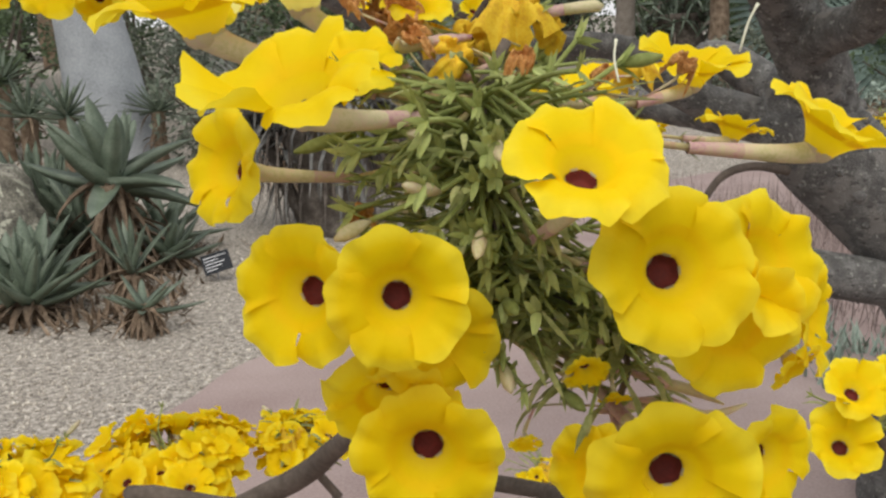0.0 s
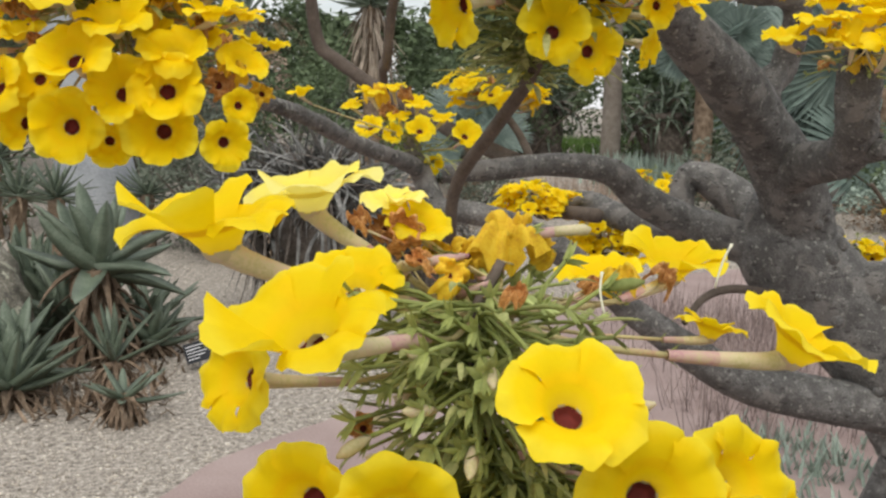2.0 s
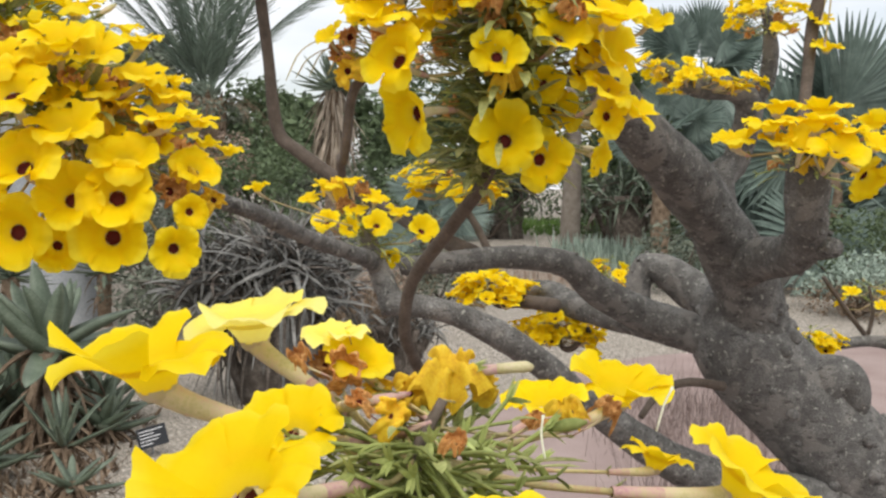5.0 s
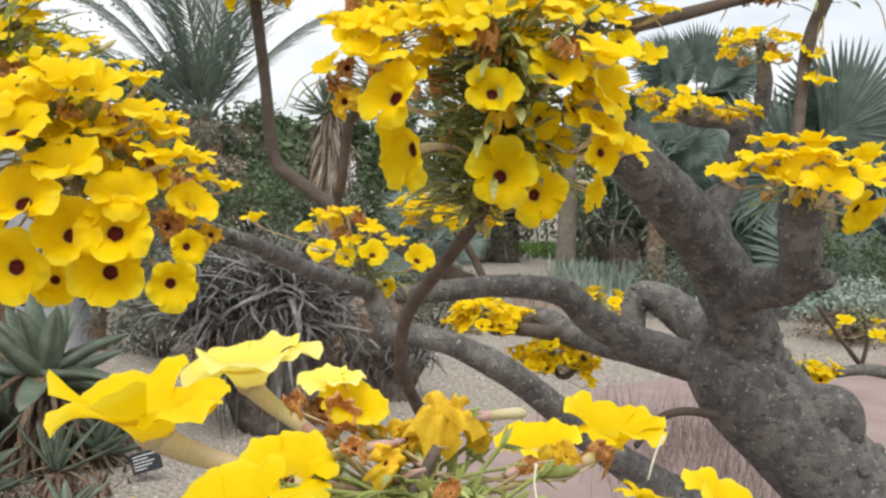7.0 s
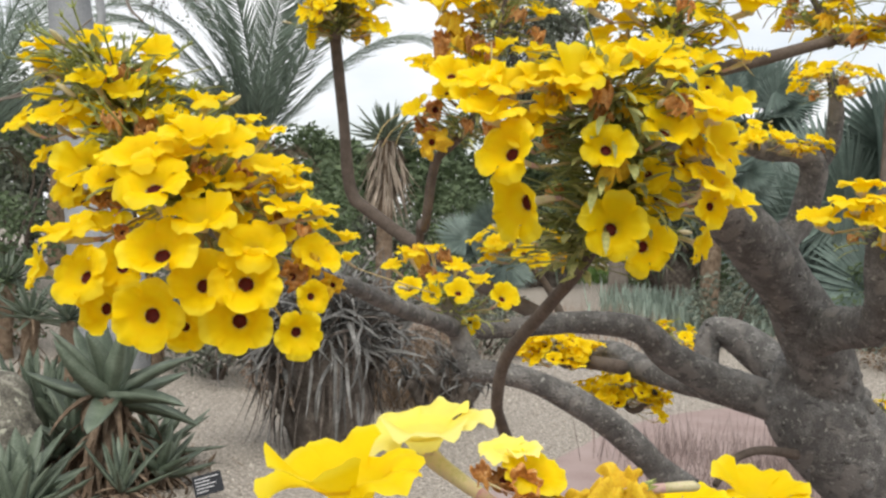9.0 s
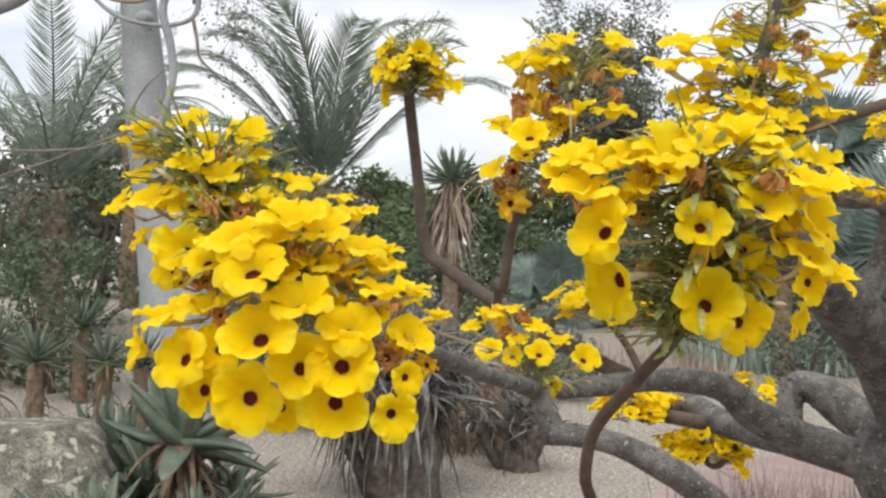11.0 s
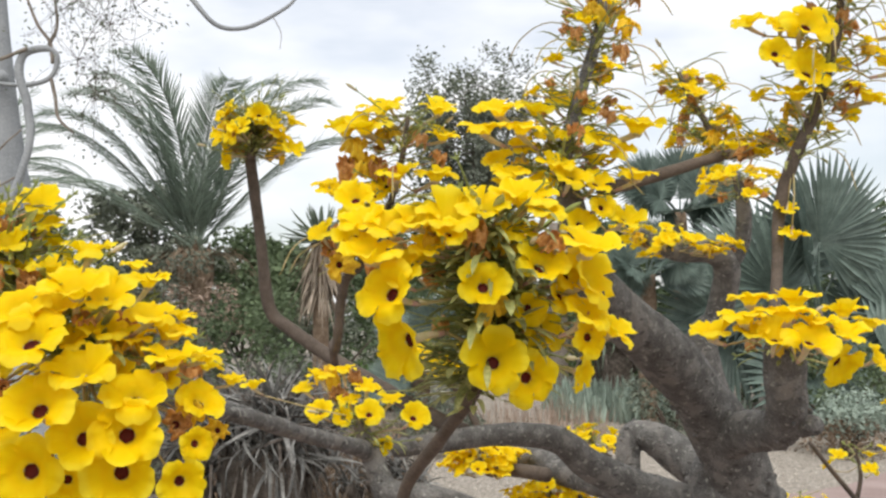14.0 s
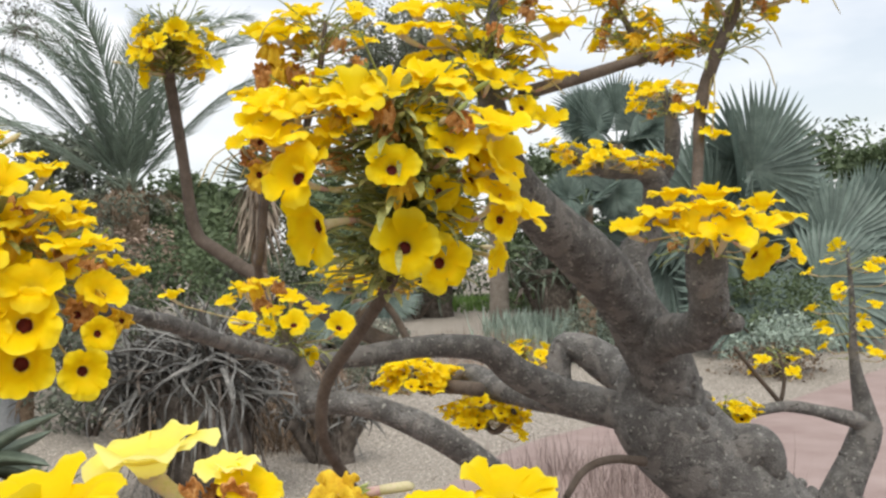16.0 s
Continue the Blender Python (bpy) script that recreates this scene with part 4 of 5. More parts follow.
for k, rows in enumerate((CENTRE_STEM, BACK_STEM, MID_STEM, TALL_STEM, CROSS_STEM, TWIG, NEAR_SIDE, NEAR_STEM, NEAR_STEM_LOW, MID_LOW, FAR_A, FAR_B, FAR_C, HIGH_SPRAY, LOW_BLOOM_A, LOW_BLOOM_B, LOW_BLOOM_C, LOW_BLOOM_D, LOW_BLOOM_E)):
    limb(tree, "branch", rows, 60 + k, TWIG_BARK, 0.08, 10, 5)

flower_cluster(tree, NEAR_STEM[-5:], NEAR_A + NEAR_B, NEAR_DRY, 1, 330, 0.021, 190, 0.07, styles=5, spent=8, close=True)
flower_cluster(tree, NEAR_SIDE, NEAR_BUDS, [], 35, 170, 0.026, 60, 0.05, spent=6, close=True)
flower_cluster(tree, CENTRE_STEM[-4:], CENTRE_A + CENTRE_B + CENTRE_C, CENTRE_DRY + tiers(CENTRE_STEM[-3:], 5, 0.08, 73, 0.6), 2, 760, 0.042, 130, 0.08)
flower_cluster(tree, ARM_BLOOM[-4:], LEFT_A + LEFT_B + LEFT_C + LEFT_D + tiers(ARM_BLOOM[-4:], 18, 0.12, 74, 0.85, el=(55, 84)), LEFT_DRY + tiers(ARM_BLOOM[-4:], 12, 0.1, 75, 0.7), 3, 620, 0.036, 150, 0.08)
flower_cluster(tree, FORK_RIGHT[-2:], RIGHT_A, tiers(FORK_RIGHT[-2:], 5, 0.1, 31, 0.7), 4, 40, 0.035, 16, 0.08)
flower_cluster(tree, LOW_STEM[-2:], LOW_A, LOW_DRY, 5, 40, 0.035, 16, 0.07)
# looser clusters up in the crown
flower_cluster(tree, LIMB[-5:-1], TOP_A + TOP_B + tiers(LIMB[-3:], 16, 0.11, 11, 0.7, taper=0.4), tiers(LIMB[-4:], 22, 0.10, 12, 0.7), 6, 240, 0.04, 90, 0.09, pods=22)
flower_cluster(tree, MID_STEM[-4:], MID_A, MID_DRY + tiers(MID_STEM[-4:], 12, 0.1, 14, 0.75), 7, 160, 0.04, 40, 0.09, pods=9)
flower_cluster(tree, TALL_STEM[-5:], TALL_A + tiers(TALL_STEM[-4:], 9, 0.12, 15, 0.7, taper=0.2), tiers(TALL_STEM[-4:], 12, 0.09, 16, 0.7), 8, 110, 0.04, 50, 0.1, pods=20)
flower_cluster(tree, BACK_STEM[-2:], tiers(BACK_STEM[-2:], 21, 0.14, 17, 1.1, el=(5, 70)), tiers(BACK_STEM[-2:], 12, 0.11, 18, 0.8), 9, 420, 0.03, 40, 0.1)
flower_cluster(tree, MID_LOW[-2:], tiers(MID_LOW[-2:], 18, 0.13, 32, 1.0, taper=0.1), tiers(MID_LOW[-2:], 4, 0.08, 33, 0.7), 10, 40, 0.04, 14, 0.07)
flower_cluster(tree, HIGH_SPRAY, tiers(HIGH_SPRAY, 26, 0.10, 34, 0.66), tiers(HIGH_SPRAY, 12, 0.08, 35, 0.6), 11, 50, 0.035, 30, 0.08, pods=12)
flower_cluster(tree, CROSS_STEM[2:], tiers(CROSS_STEM[2:], 14, 0.09, 36, 0.8), tiers(CROSS_STEM[2:], 5, 0.07, 37, 0.8), 12, 30, 0.035, 14, 0.08)
for k, (axis, n, reach, size) in enumerate(((FAR_A, 52, 0.13, 0.9), (FAR_B, 64, 0.15, 0.8), (FAR_C, 14, 0.12, 0.85), (LOW_BLOOM_A, 60, 0.12, 1.05), (LOW_BLOOM_B, 28, 0.07, 1.0), (LOW_BLOOM_C, 26, 0.08, 1.05), (LOW_BLOOM_E, 9, 0.06, 0.6))):
    flower_cluster(tree, axis[-2:], tiers(axis[-2:], n, reach, 40 + k, size, taper=0.2), tiers(axis[-2:], 3, reach * 0.7, 50 + k, 0.7), 20 + k, 30, 0.035, 10, 0.06)
flower_cluster(tree, LOW_BLOOM_D[-2:], LOW_D, [], 29, 16, 0.035, 8, 0.05)

# the low bough that carries the nearest sprays
hub = np.array([0.95, 2.0, 0.3])
limb(tree, "branch", [(1.9, 2.54, 0.15, 0.1), (1.45, 2.3, 0.22, 0.06), (*hub, 0.04), (0.8, 1.9, 0.32, 0.03)], 110, label="low bough spreading close over the ground")
for k, rows in enumerate((NEAR_STEM, NEAR_STEM_LOW, LOW_BLOOM_A, LOW_BLOOM_B, LOW_BLOOM_C, LOW_BLOOM_D, LOW_BLOOM_E)):
    foot, nxt = np.array(rows[0]), np.array(rows[1])
    mid = (foot[:3] + hub) / 2
    mid[2] = min(foot[2] - 0.25, 0.5)
    start = foot[:3] + unit((foot - nxt)[:3]) * 0.05
    limb(tree, "branch", [(*hub, 0.024), (*mid, 0.016), (*start, foot[3]), (*foot[:3], foot[3])], 111 + k, TWIG_BARK, 0.08, 10, 6)

# a second, smaller tree of the same kind, and one behind
tree_b = tagged(new("flowering_tree"), "small grey-stemmed tree with sparse yellow flowers", "tree")
foot = np.array(RIGHT_TRUNK[0])
limb(tree_b, "trunk", [(foot[0] - 0.05, foot[1], -0.15, 0.13), (foot[0] - 0.04, foot[1], 0.2, 0.115), *RIGHT_TRUNK], 90)
limb(tree_b, "branch", RIGHT_ARM, 91, BARK)
limb(tree_b, "branch", RIGHT_TWIG, 92, TWIG_BARK, 0.05, 8)
limb(tree_b, "branch", RIGHT_SPRIG, 93, TWIG_BARK, 0.05, 8)
flower_cluster(tree_b, RIGHT_ARM[-2:], tiers(RIGHT_ARM[-2:], 22, 0.08, 61, 0.75, taper=0.1), [], 30, 20, 0.03, 8, 0.05)
flower_cluster(tree_b, RIGHT_TRUNK[-3:], tiers(RIGHT_TRUNK[-3:], 20, 0.13, 62, 0.75, taper=0.1), [], 31, 12, 0.03, 10, 0.08)
flower_cluster(tree_b, RIGHT_SPRIG[-2:], tiers(RIGHT_SPRIG[-2:], 6, 0.09, 63, 0.7, taper=0.1), [], 32, 8, 0.03, 6, 0.06)
tree_c = tagged(new("flowering_tree"), "grey-trunked tree with flat yellow flower heads behind", "tree")
foot = np.array(REAR_ARM[0])
limb(tree_c, "trunk", [(foot[0] + 0.95, foot[1] + 0.2, -0.15, 0.09), (foot[0] + 0.5, foot[1] + 0.2, 0.55, 0.07), *REAR_ARM], 95)
limb(tree_c, "branch", REAR_STEM, 96)
flower_cluster(tree_c, REAR_ARM[-2:], tiers(REAR_ARM[-3:], 34, 0.16, 64, 1.0, taper=0.1), tiers(REAR_ARM[-3:], 8, 0.1, 65, 0.8), 33, 40, 0.04, 14, 0.08)
flower_cluster(tree_c, REAR_STEM[-2:], tiers(REAR_STEM[-2:], 18, 0.15, 66, 1.0, taper=0.1), tiers(REAR_STEM[-2:], 6, 0.1, 67, 0.8), 34, 30, 0.04, 14, 0.08)


# ---- plants of the garden ----
def thing(name, label, category, x, y, z=None, group="", kind=""):
    e = new(name)
    e.location = (x, y, gz(x, y) if z is None else z)
    return tagged(e, label, category, group, kind)


def rosette(name, x, y, leaves, length, width, seed, stem=0.0, label="", droop=0.5, lift=(0.1, 1.4), mat=ALOE, skirt=0, z=None, group="", lean=(0, 0)):
    """An aloe: thick pointed leaves round a short stem, with dry leaves below."""
    rng = np.random.default_rng(seed)
    t = thing(name, label, "succulent", x, y, z, group)
    top = np.array([lean[0] * stem, lean[1] * stem, stem])
    if stem:
        geo = Geo(DRY_LEAF)
        tube(geo, spline([(0, 0, -0.05), top * 0.5, top], 4), 0.16 * length, 9, 0, 0.3)
        part("stem", geo, t, "stem wrapped in dead leaf bases")
    for i in range(leaves):
        geo = Geo(mat)
        u = i / leaves
        a = i * 2.39996 + rng.uniform(-0.2, 0.2)
        e = lift[0] + (lift[1] - lift[0]) * u + rng.uniform(-0.12, 0.12)
        way = np.array([math.cos(a) * math.cos(e), math.sin(a) * math.cos(e), math.sin(e)])
        blade(geo, top + way * 0.05 * length + (0, 0, 0.1 * length * u), way, (0, 0, 1), length * rng.uniform(0.8, 1.1) * (1 - 0.35 * u), width, rng.uniform(-droop, droop * 0.6), 0, 7, 0.3, lambda s: (1 - s) ** 0.62 * (0.8 + 0.55 * s), width * 0.25)
        part("leaf", geo, t)
    if skirt:
        geo = Geo(DRY_LEAF)
        for i in range(skirt):
            a, h = rng.uniform(0, 6.28), rng.uniform(0.05, 1.0)
            way = np.array([math.cos(a), math.sin(a), rng.uniform(-0.9, 0.2)])
            blade(geo, top * h + (0, 0, 0.04), way, (0, 0, 1), length * rng.uniform(0.4, 0.8), min(width, 0.1) * rng.uniform(0.4, 0.9), rng.uniform(0.5, 2.4), 0, 5, 0.6)
        part("dead_leaves", geo, t, "curled dead brown leaves")
    return t


def strap_bush(x, y, radius, height, n, seed, label, name="grass_tree", mat=STRAP, width=0.03, z=None):
    """A rounded clump of long arching strap leaves over a skirt of dead ones."""
    rng = np.random.default_rng(seed)
    t = thing(name, label, "shrub", x, y, z)
    live, dead = Geo(mat), Geo(DEAD_STRAP)
    # several leaf heads on leaning stems
    heads = [np.array([math.cos(b) * radius * r, math.sin(b) * radius * r, height * (0.72 - 0.35 * r + rng.uniform(-0.08, 0.08))]) for b, r in zip(rng.uniform(0, 6.28, 11), np.linspace(0.0, 0.6, 11))]
    for i in range(n):
        head = heads[rng.integers(len(heads))]
        a, e = rng.uniform(0, 6.28), rng.uniform(-0.05, 1.4)
        way = np.array([math.cos(a) * math.cos(e), math.sin(a) * math.cos(e), math.sin(e)])
        root = head + rng.normal(0, radius * 0.06, 3) * (1, 1, 1.6)
        up = unit((rng.normal(0, 0.8), rng.normal(0, 0.8), 1))
        low = rng.random() < (0.5 if e < 0.2 else 0.2)
        blade(dead if low else live, root, way, up, radius * rng.uniform(0.35, 0.75), width * rng.uniform(0.6, 1.4), rng.uniform(0.2, 1.2) if rng.random() < 0.45 else rng.uniform(1.2, 3.6), 0, 7, 0.35)
    for i in range(n // 16):
        a = rng.uniform(0, 6.28)
        rr = radius * rng.uniform(0.2, 0.55)
        root = np.array([math.cos(a) * rr, math.sin(a) * rr, height * rng.uniform(0.3, 0.6)])
        blade(dead if i % 2 else live, root, (math.cos(a) * rng.uniform(0.0, 0.3), math.sin(a) * rng.uniform(0.0, 0.3), -0.8), (math.cos(a), math.sin(a), 0.4), height * rng.uniform(0.2, 0.42), width, rng.uniform(-0.6, 0.8), 0, 4, 0.4)
    core = Geo(DEAD_STRAP)
    tube(core, spline([(0, 0, -0.05), (0.02, 0, height * 0.35), (0, 0, height * 0.65)], 4), radius * 0.3, 12, 0, 0.5)
    for h in heads:
        tube(core, spline([(h[0] * 0.3, h[1] * 0.3, -0.05), (h[0] * 0.7, h[1] * 0.7, h[2] * 0.5), h], 4), 0.05, 8, 0, 0.4)
    part("stem", core, t, "dark core of dead leaf bases")
    part("foliage", live, t)
    part("dead_leaves", dead, t, "hanging dry brown leaves")
    return t


def shrub(name, x, y, w, h, seed, mat=SHRUB, leaf=0.12, n=2500, label="", z=None, group="shrubs behind the gravel", stems=6, clumps=26, low=0.15):
    """Stems with clumps of small leaves, uneven at the edge."""
    rng = np.random.default_rng(seed)
    t = thing(name, label, "shrub", x, y, z, group)
    geo = Geo(TWIG_BARK)
    heads = []
    for i in range(clumps):
        a, r = rng.uniform(0, 6.28), math.sqrt(rng.random())
        zz = h * rng.uniform(low, 0.92)
        rr = w * 0.5 * r * math.sqrt(max(0.15, 1 - (2 * zz / h - 0.9) ** 2))
        heads.append((rr * math.cos(a), rr * math.sin(a), zz))
    for i in range(stems):
        e = heads[i]
        line = spline([(rng.normal(0, 0.05 * w), rng.normal(0, 0.05 * w), -0.1), (e[0] * 0.4, e[1] * 0.4, e[2] * 0.5), e], 4)
        tube(geo, line, np.linspace(0.03 * h ** 0.5, 0.006, len(line)), 6)
    part("stem", geo, t)
    geo = Geo(mat)
    per = max(1, n // clumps)
    pts = []
    for c in heads:
        s = w * rng.uniform(0.10, 0.2)
        q = rng.normal(size=(per, 3))
        q /= np.maximum(np.linalg.norm(q, axis=1)[:, None], 0.01) / rng.uniform(0.3, 1.0, (per, 1)) ** 0.5
        pts.append(np.array(c) + q * s * (1, 1, 0.8))
    leaf_cloud(geo, np.concatenate(pts), leaf, rng, 0, 0.42)
    part("foliage", geo, t)
    return t


def feather_palm(name, x, y, trunk_h, trunk_r, fronds, length, seed, label, z=None, mat=PALM, dead=8, pairs=46, droop=1.25, leaflet=0.16, wide=0.034, rise=0.35, aims=(), hook=1.0):
    rng = np.random.default_rng(seed)
    t = thing(name, label, "palm", x, y, z)
    geo = Geo(DRY_LEAF)
    tube(geo, spline([(0, 0, -0.2), (0.03, 0, trunk_h * 0.5), (0, 0, trunk_h)], 6), trunk_r, 14, 0, 0.35)
    for i in range(60):
        a, h = i * 2.4, trunk_h * (i / 60) ** 0.8
        blade(geo, (math.cos(a) * trunk_r * 0.8, math.sin(a) * trunk_r * 0.8, h), (math.cos(a) * 0.6, math.sin(a) * 0.6, 0.8), (math.cos(a), math.sin(a), 0.2), trunk_r * 1.1, trunk_r * 0.6, 0.3, 0, 2, 0.2)
    part("trunk", geo, t, "trunk shaggy with old leaf bases")
    for i in range(fronds):
        u = i / fronds
        a = i * 2.39996 + rng.uniform(-0.2, 0.2)
        e = rise + (1.42 - rise) * u + rng.uniform(-0.1, 0.1)
        geo = Geo(mat)
        ln = length * rng.uniform(0.85, 1.1)
        if i < len(aims):
            a, e = radians(aims[i][0]), radians(aims[i][1])
        p, ang, line = np.array([0, 0, trunk_h]), e, []
        for k in range(15):
            line.append(p.copy())
            p = p + np.array([math.cos(a) * math.cos(ang), math.sin(a) * math.cos(ang), math.sin(ang)]) * ln / 14
            ang -= droop * (1.25 - 0.45 * u * (not aims)) / 14 * ((hook + 1) * (k / 14) ** hook * 0.95 + 0.05 if aims else 0.3 + 1.6 * k / 14)
        line = np.array(line)
        tube(geo, line, np.linspace(0.035, 0.006, 15), 5)
        fine = spline(line, 4)
        side = np.array([-math.sin(a), math.cos(a), 0])
        for k in range(pairs):
            s = 0.09 + 0.9 * k / pairs
            f = s * (len(fine) - 1)
            c = fine[int(f)]
            d = unit(fine[min(int(f) + 1, len(fine) - 1)] - fine[max(int(f) - 1, 0)])
            upw = unit(np.cross(side, d))
            ll = length * leaflet * math.sin(math.pi * (0.12 + 0.8 * s)) ** 0.6
            for sg in (-1, 1):
                blade(geo, c, d * 0.95 + side * sg * 0.75 + upw * rng.uniform(0.2, 0.6), upw, ll * rng.uniform(0.85, 1.1), wide * length / 4, rng.uniform(0.2, 0.9), 0, 3, 0.3)
        part("frond", geo, t)
    for i in range(dead):
        a = rng.uniform(0, 6.28)
        geo = Geo(DRY_LEAF)
        root = np.array([math.cos(a) * trunk_r, math.sin(a) * trunk_r, trunk_h * 0.95])
        for k in range(14):
            blade(geo, root + rng.normal(0, 0.04, 3), (math.cos(a + rng.normal(0, 0.3)), math.sin(a + rng.normal(0, 0.3)), 0.3), (0, 0, 1), length * rng.uniform(0.2, 0.4), 0.03, 2.6, 0, 6, 0.3)
        part("dead_frond", geo, t, "dry hanging frond")
    return t


def fan_palm(name, x, y, trunk_h, leaves, seed, label, z=None, radius=1.2, aims=(), mat=FAN):
    """Leaves like round fans of stiff folded fingers on long stalks. aims: (az, el) of the leading leaves."""
    rng = np.random.default_rng(seed)
    t = thing(name, label, "palm", x, y, z)
    geo = Geo(DRY_LEAF)
    tube(geo, spline([(0, 0, -0.2), (0, 0.02, trunk_h * 0.5), (0, 0, trunk_h)], 5), 0.14, 14, 0, 0.3)
    part("trunk", geo, t)
    for i in range(leaves):
        az, el = aims[i] if i < len(aims) else (rng.uniform(-180, 180), rng.uniform(-35, 70))
        d = facing(az, el)
        stalk = radius * (rng.uniform(0.6, 1.1) if i else 0.75)
        hub = np.array([0, 0, trunk_h]) + d * stalk
        geo = Geo(mat)
        tube(geo, spline([(0, 0, trunk_h - 0.1), np.array([0, 0, trunk_h]) + d * stalk * 0.5 + (0, 0, 0.04), hub], 4), 0.018, 6)
        side = unit(np.cross(d, (0, 0, 1)))
        # the blade turns its face outwards to the open side
        lead = 0.15 if i < len(aims) else 1.0
        upw = np.cross(side, d) * rng.uniform(0.2, 0.7) * lead + np.array([rng.normal(0, 0.25) * lead, -0.8, 0.1])
        upw = unit(upw - d * (upw @ d))
        side = unit(np.cross(d, upw))
        n = 58
        for k in range(n):
            a = radians(-150 + 300 * k / (n - 1))
            way = unit(d * math.cos(a) + side * math.sin(a) + upw * 0.18)
            blade(geo, hub, way, upw, radius * (0.86 + 0.14 * math.cos(a)) * rng.uniform(0.96, 1.04), radius * 0.07, rng.uniform(0.05, 0.35), 0, 6, 0.5, lambda s: min(1, 0.12 + 1.25 * s) if s < 0.72 else max(0.05, 3.4 * (1 - s)))
        part("fan_leaf", geo, t)
    return t


def tufts(name, spots, blades, height, width, seed, mat, label, category, spread=0.2, bend=0.8, stiff=0.5, kind="stuff"):
    """Many tufts of blades as one mesh."""
    rng = np.random.default_rng(seed)
    geo = Geo(mat)
    for x, y in spots:
        z = gz(x, y)
        for i in range(blades):
            a = rng.uniform(0, 6.28)
            way = (math.cos(a) * stiff, math.sin(a) * stiff, 1)
            blade(geo, (x + rng.normal(0, spread), y + rng.normal(0, spread), z - 0.01), way, (math.cos(a + 3.14), math.sin(a + 3.14), 0.5), height * rng.uniform(0.5, 1.15), width, rng.uniform(-bend, bend * 0.3), 0, 4, 0.3)
    return part(name, geo, label=label, category=category, kind=kind)


def boulder(x, y, r, seed, squash=0.7, label="pale lichen-spotted boulder lying on the gravel", z=None, group=""):
    bm = bmesh.new()
    bmesh.ops.create_icosphere(bm, subdivisions=4, radius=1)
    for v in bm.verts:
        c = v.co.copy()
        f = 1 + 0.28 * noise.noise(c * 1.1 + Vector((seed, 0, 0))) + 0.14 * abs(noise.noise(c * 2.6 + Vector((0, seed, 0)))) + 0.05 * noise.noise(c * 9) + 0.02 * noise.noise(c * 22)
        f = min(f, 0.82 / max(0.05, c.z))
        v.co = Vector((c.x * f * r, c.y * f * r * 0.85, c.z * f * r * squash))
    me = bpy.data.meshes.new("boulder")
    bm.to_mesh(me)
    bm.free()
    me.materials.append(ROCK)
    me.polygons.foreach_set("use_smooth", [True] * len(me.polygons))
    ob = new("boulder", me)
    ob.location = (x, y, (gz(x, y) if z is None else z) + r * squash * 0.55)
    return tagged(ob, label, "rock", group)


# aloes and stones beside the path
rosette("aloe", -2.02, 6.5, 17, 0.68, 0.21, 1, 0.6, "large blue-green aloe on a stem of dead leaves", 0.75, (-0.25, 1.25), skirt=150)
rosette("aloe", -2.38, 7.0, 16, 0.62, 0.16, 19, 0.15, "green aloe with long tapering leaves", 0.3, (0.2, 1.3), skirt=40)
rosette("aloe", -2.95, 7.55, 14, 0.8, 0.13, 20, 0.1, "tall green aloe behind the boulder", 0.2, (0.7, 1.45), skirt=30)
rosette("aloe", -2.2, 5.45, 20, 0.46, 0.10, 2, 0.1, "grey-green aloe with upright pointed leaves", 0.4, (0.25, 1.4), skirt=40)
rosette("aloe", -1.75, 5.85, 12, 0.42, 0.06, 3, 0.15, "slender green aloe growing among dead leaves", 0.3, (0.5, 1.4), skirt=70)
rosette("aloe", -1.5, 5.15, 10, 0.3, 0.06, 4, 0.12, "small aloe almost hidden in its dried leaves", 0.3, (0.0, 0.9), skirt=90)
rosette("aloe", -2.75, 7.5, 16, 0.75, 0.12, 5, 0.1, "tall upright grey-green aloe", 0.15, (0.8, 1.45), skirt=20)
rosette("aloe", -2.32, 5.5, 9, 0.62, 0.15, 6, 0.05, "upright broad-leaved aloe beside the boulder", 0.25, (0.5, 1.45), skirt=20)
rosette("aloe", -1.9, 7.2, 18, 0.5, 0.10, 17, 0.1, "dark green aloe with spreading leaves", 0.3, (0.1, 1.2), skirt=40)
rosette("aloe", -2.5, 6.9, 14, 0.45, 0.09, 18, 0.1, "dull green aloe among dead leaves", 0.3, (0.2, 1.3), skirt=30)
for k, (x, y, h, r) in enumerate(((-4.55, 10.0, 0.75, 0.55), (-4.0, 10.4, 0.7, 0.55), (-3.45, 9.9, 0.75, 0.5), (-5.3, 10.6, 0.8, 0.6), (-4.9, 12.0, 0.9, 0.6), (-3.0, 11.6, 0.6, 0.5))):
    rosette("aloe", x, y, 34, r, 0.06, 70 + k, h, "dark spiky aloe standing on a thin bare stem", 0.5, (-0.2, 1.3), skirt=24, group="aloes on thin stems")
boulder(-2.98, 6.45, 0.56, 3, 0.95)
boulder(-2.75, 5.75, 0.16, 4, 0.7)
rosette("aloe", -2.5, 7.5, 16, 0.6, 0.15, 21, 0.12, "broad-leaved green aloe by the boulder", 0.3, (0.15, 1.3), skirt=40)
rosette("aloe", -2.3, 5.75, 16, 0.55, 0.14, 22, 0.1, "broad-leaved green aloe among dead leaves", 0.3, (0.15, 1.3), skirt=40)
rosette("aloe", -1.72, 6.6, 14, 0.42, 0.12, 23, 0.08, "low dark green aloe at the gravel's edge", 0.3, (0.1, 1.1), skirt=40)
boulder(-3.6, 8.6, 0.4, 5, 0.5)
boulder(1.0, 17.5, 0.6, 8, 0.5, "low pale rock at the edge of the bed")
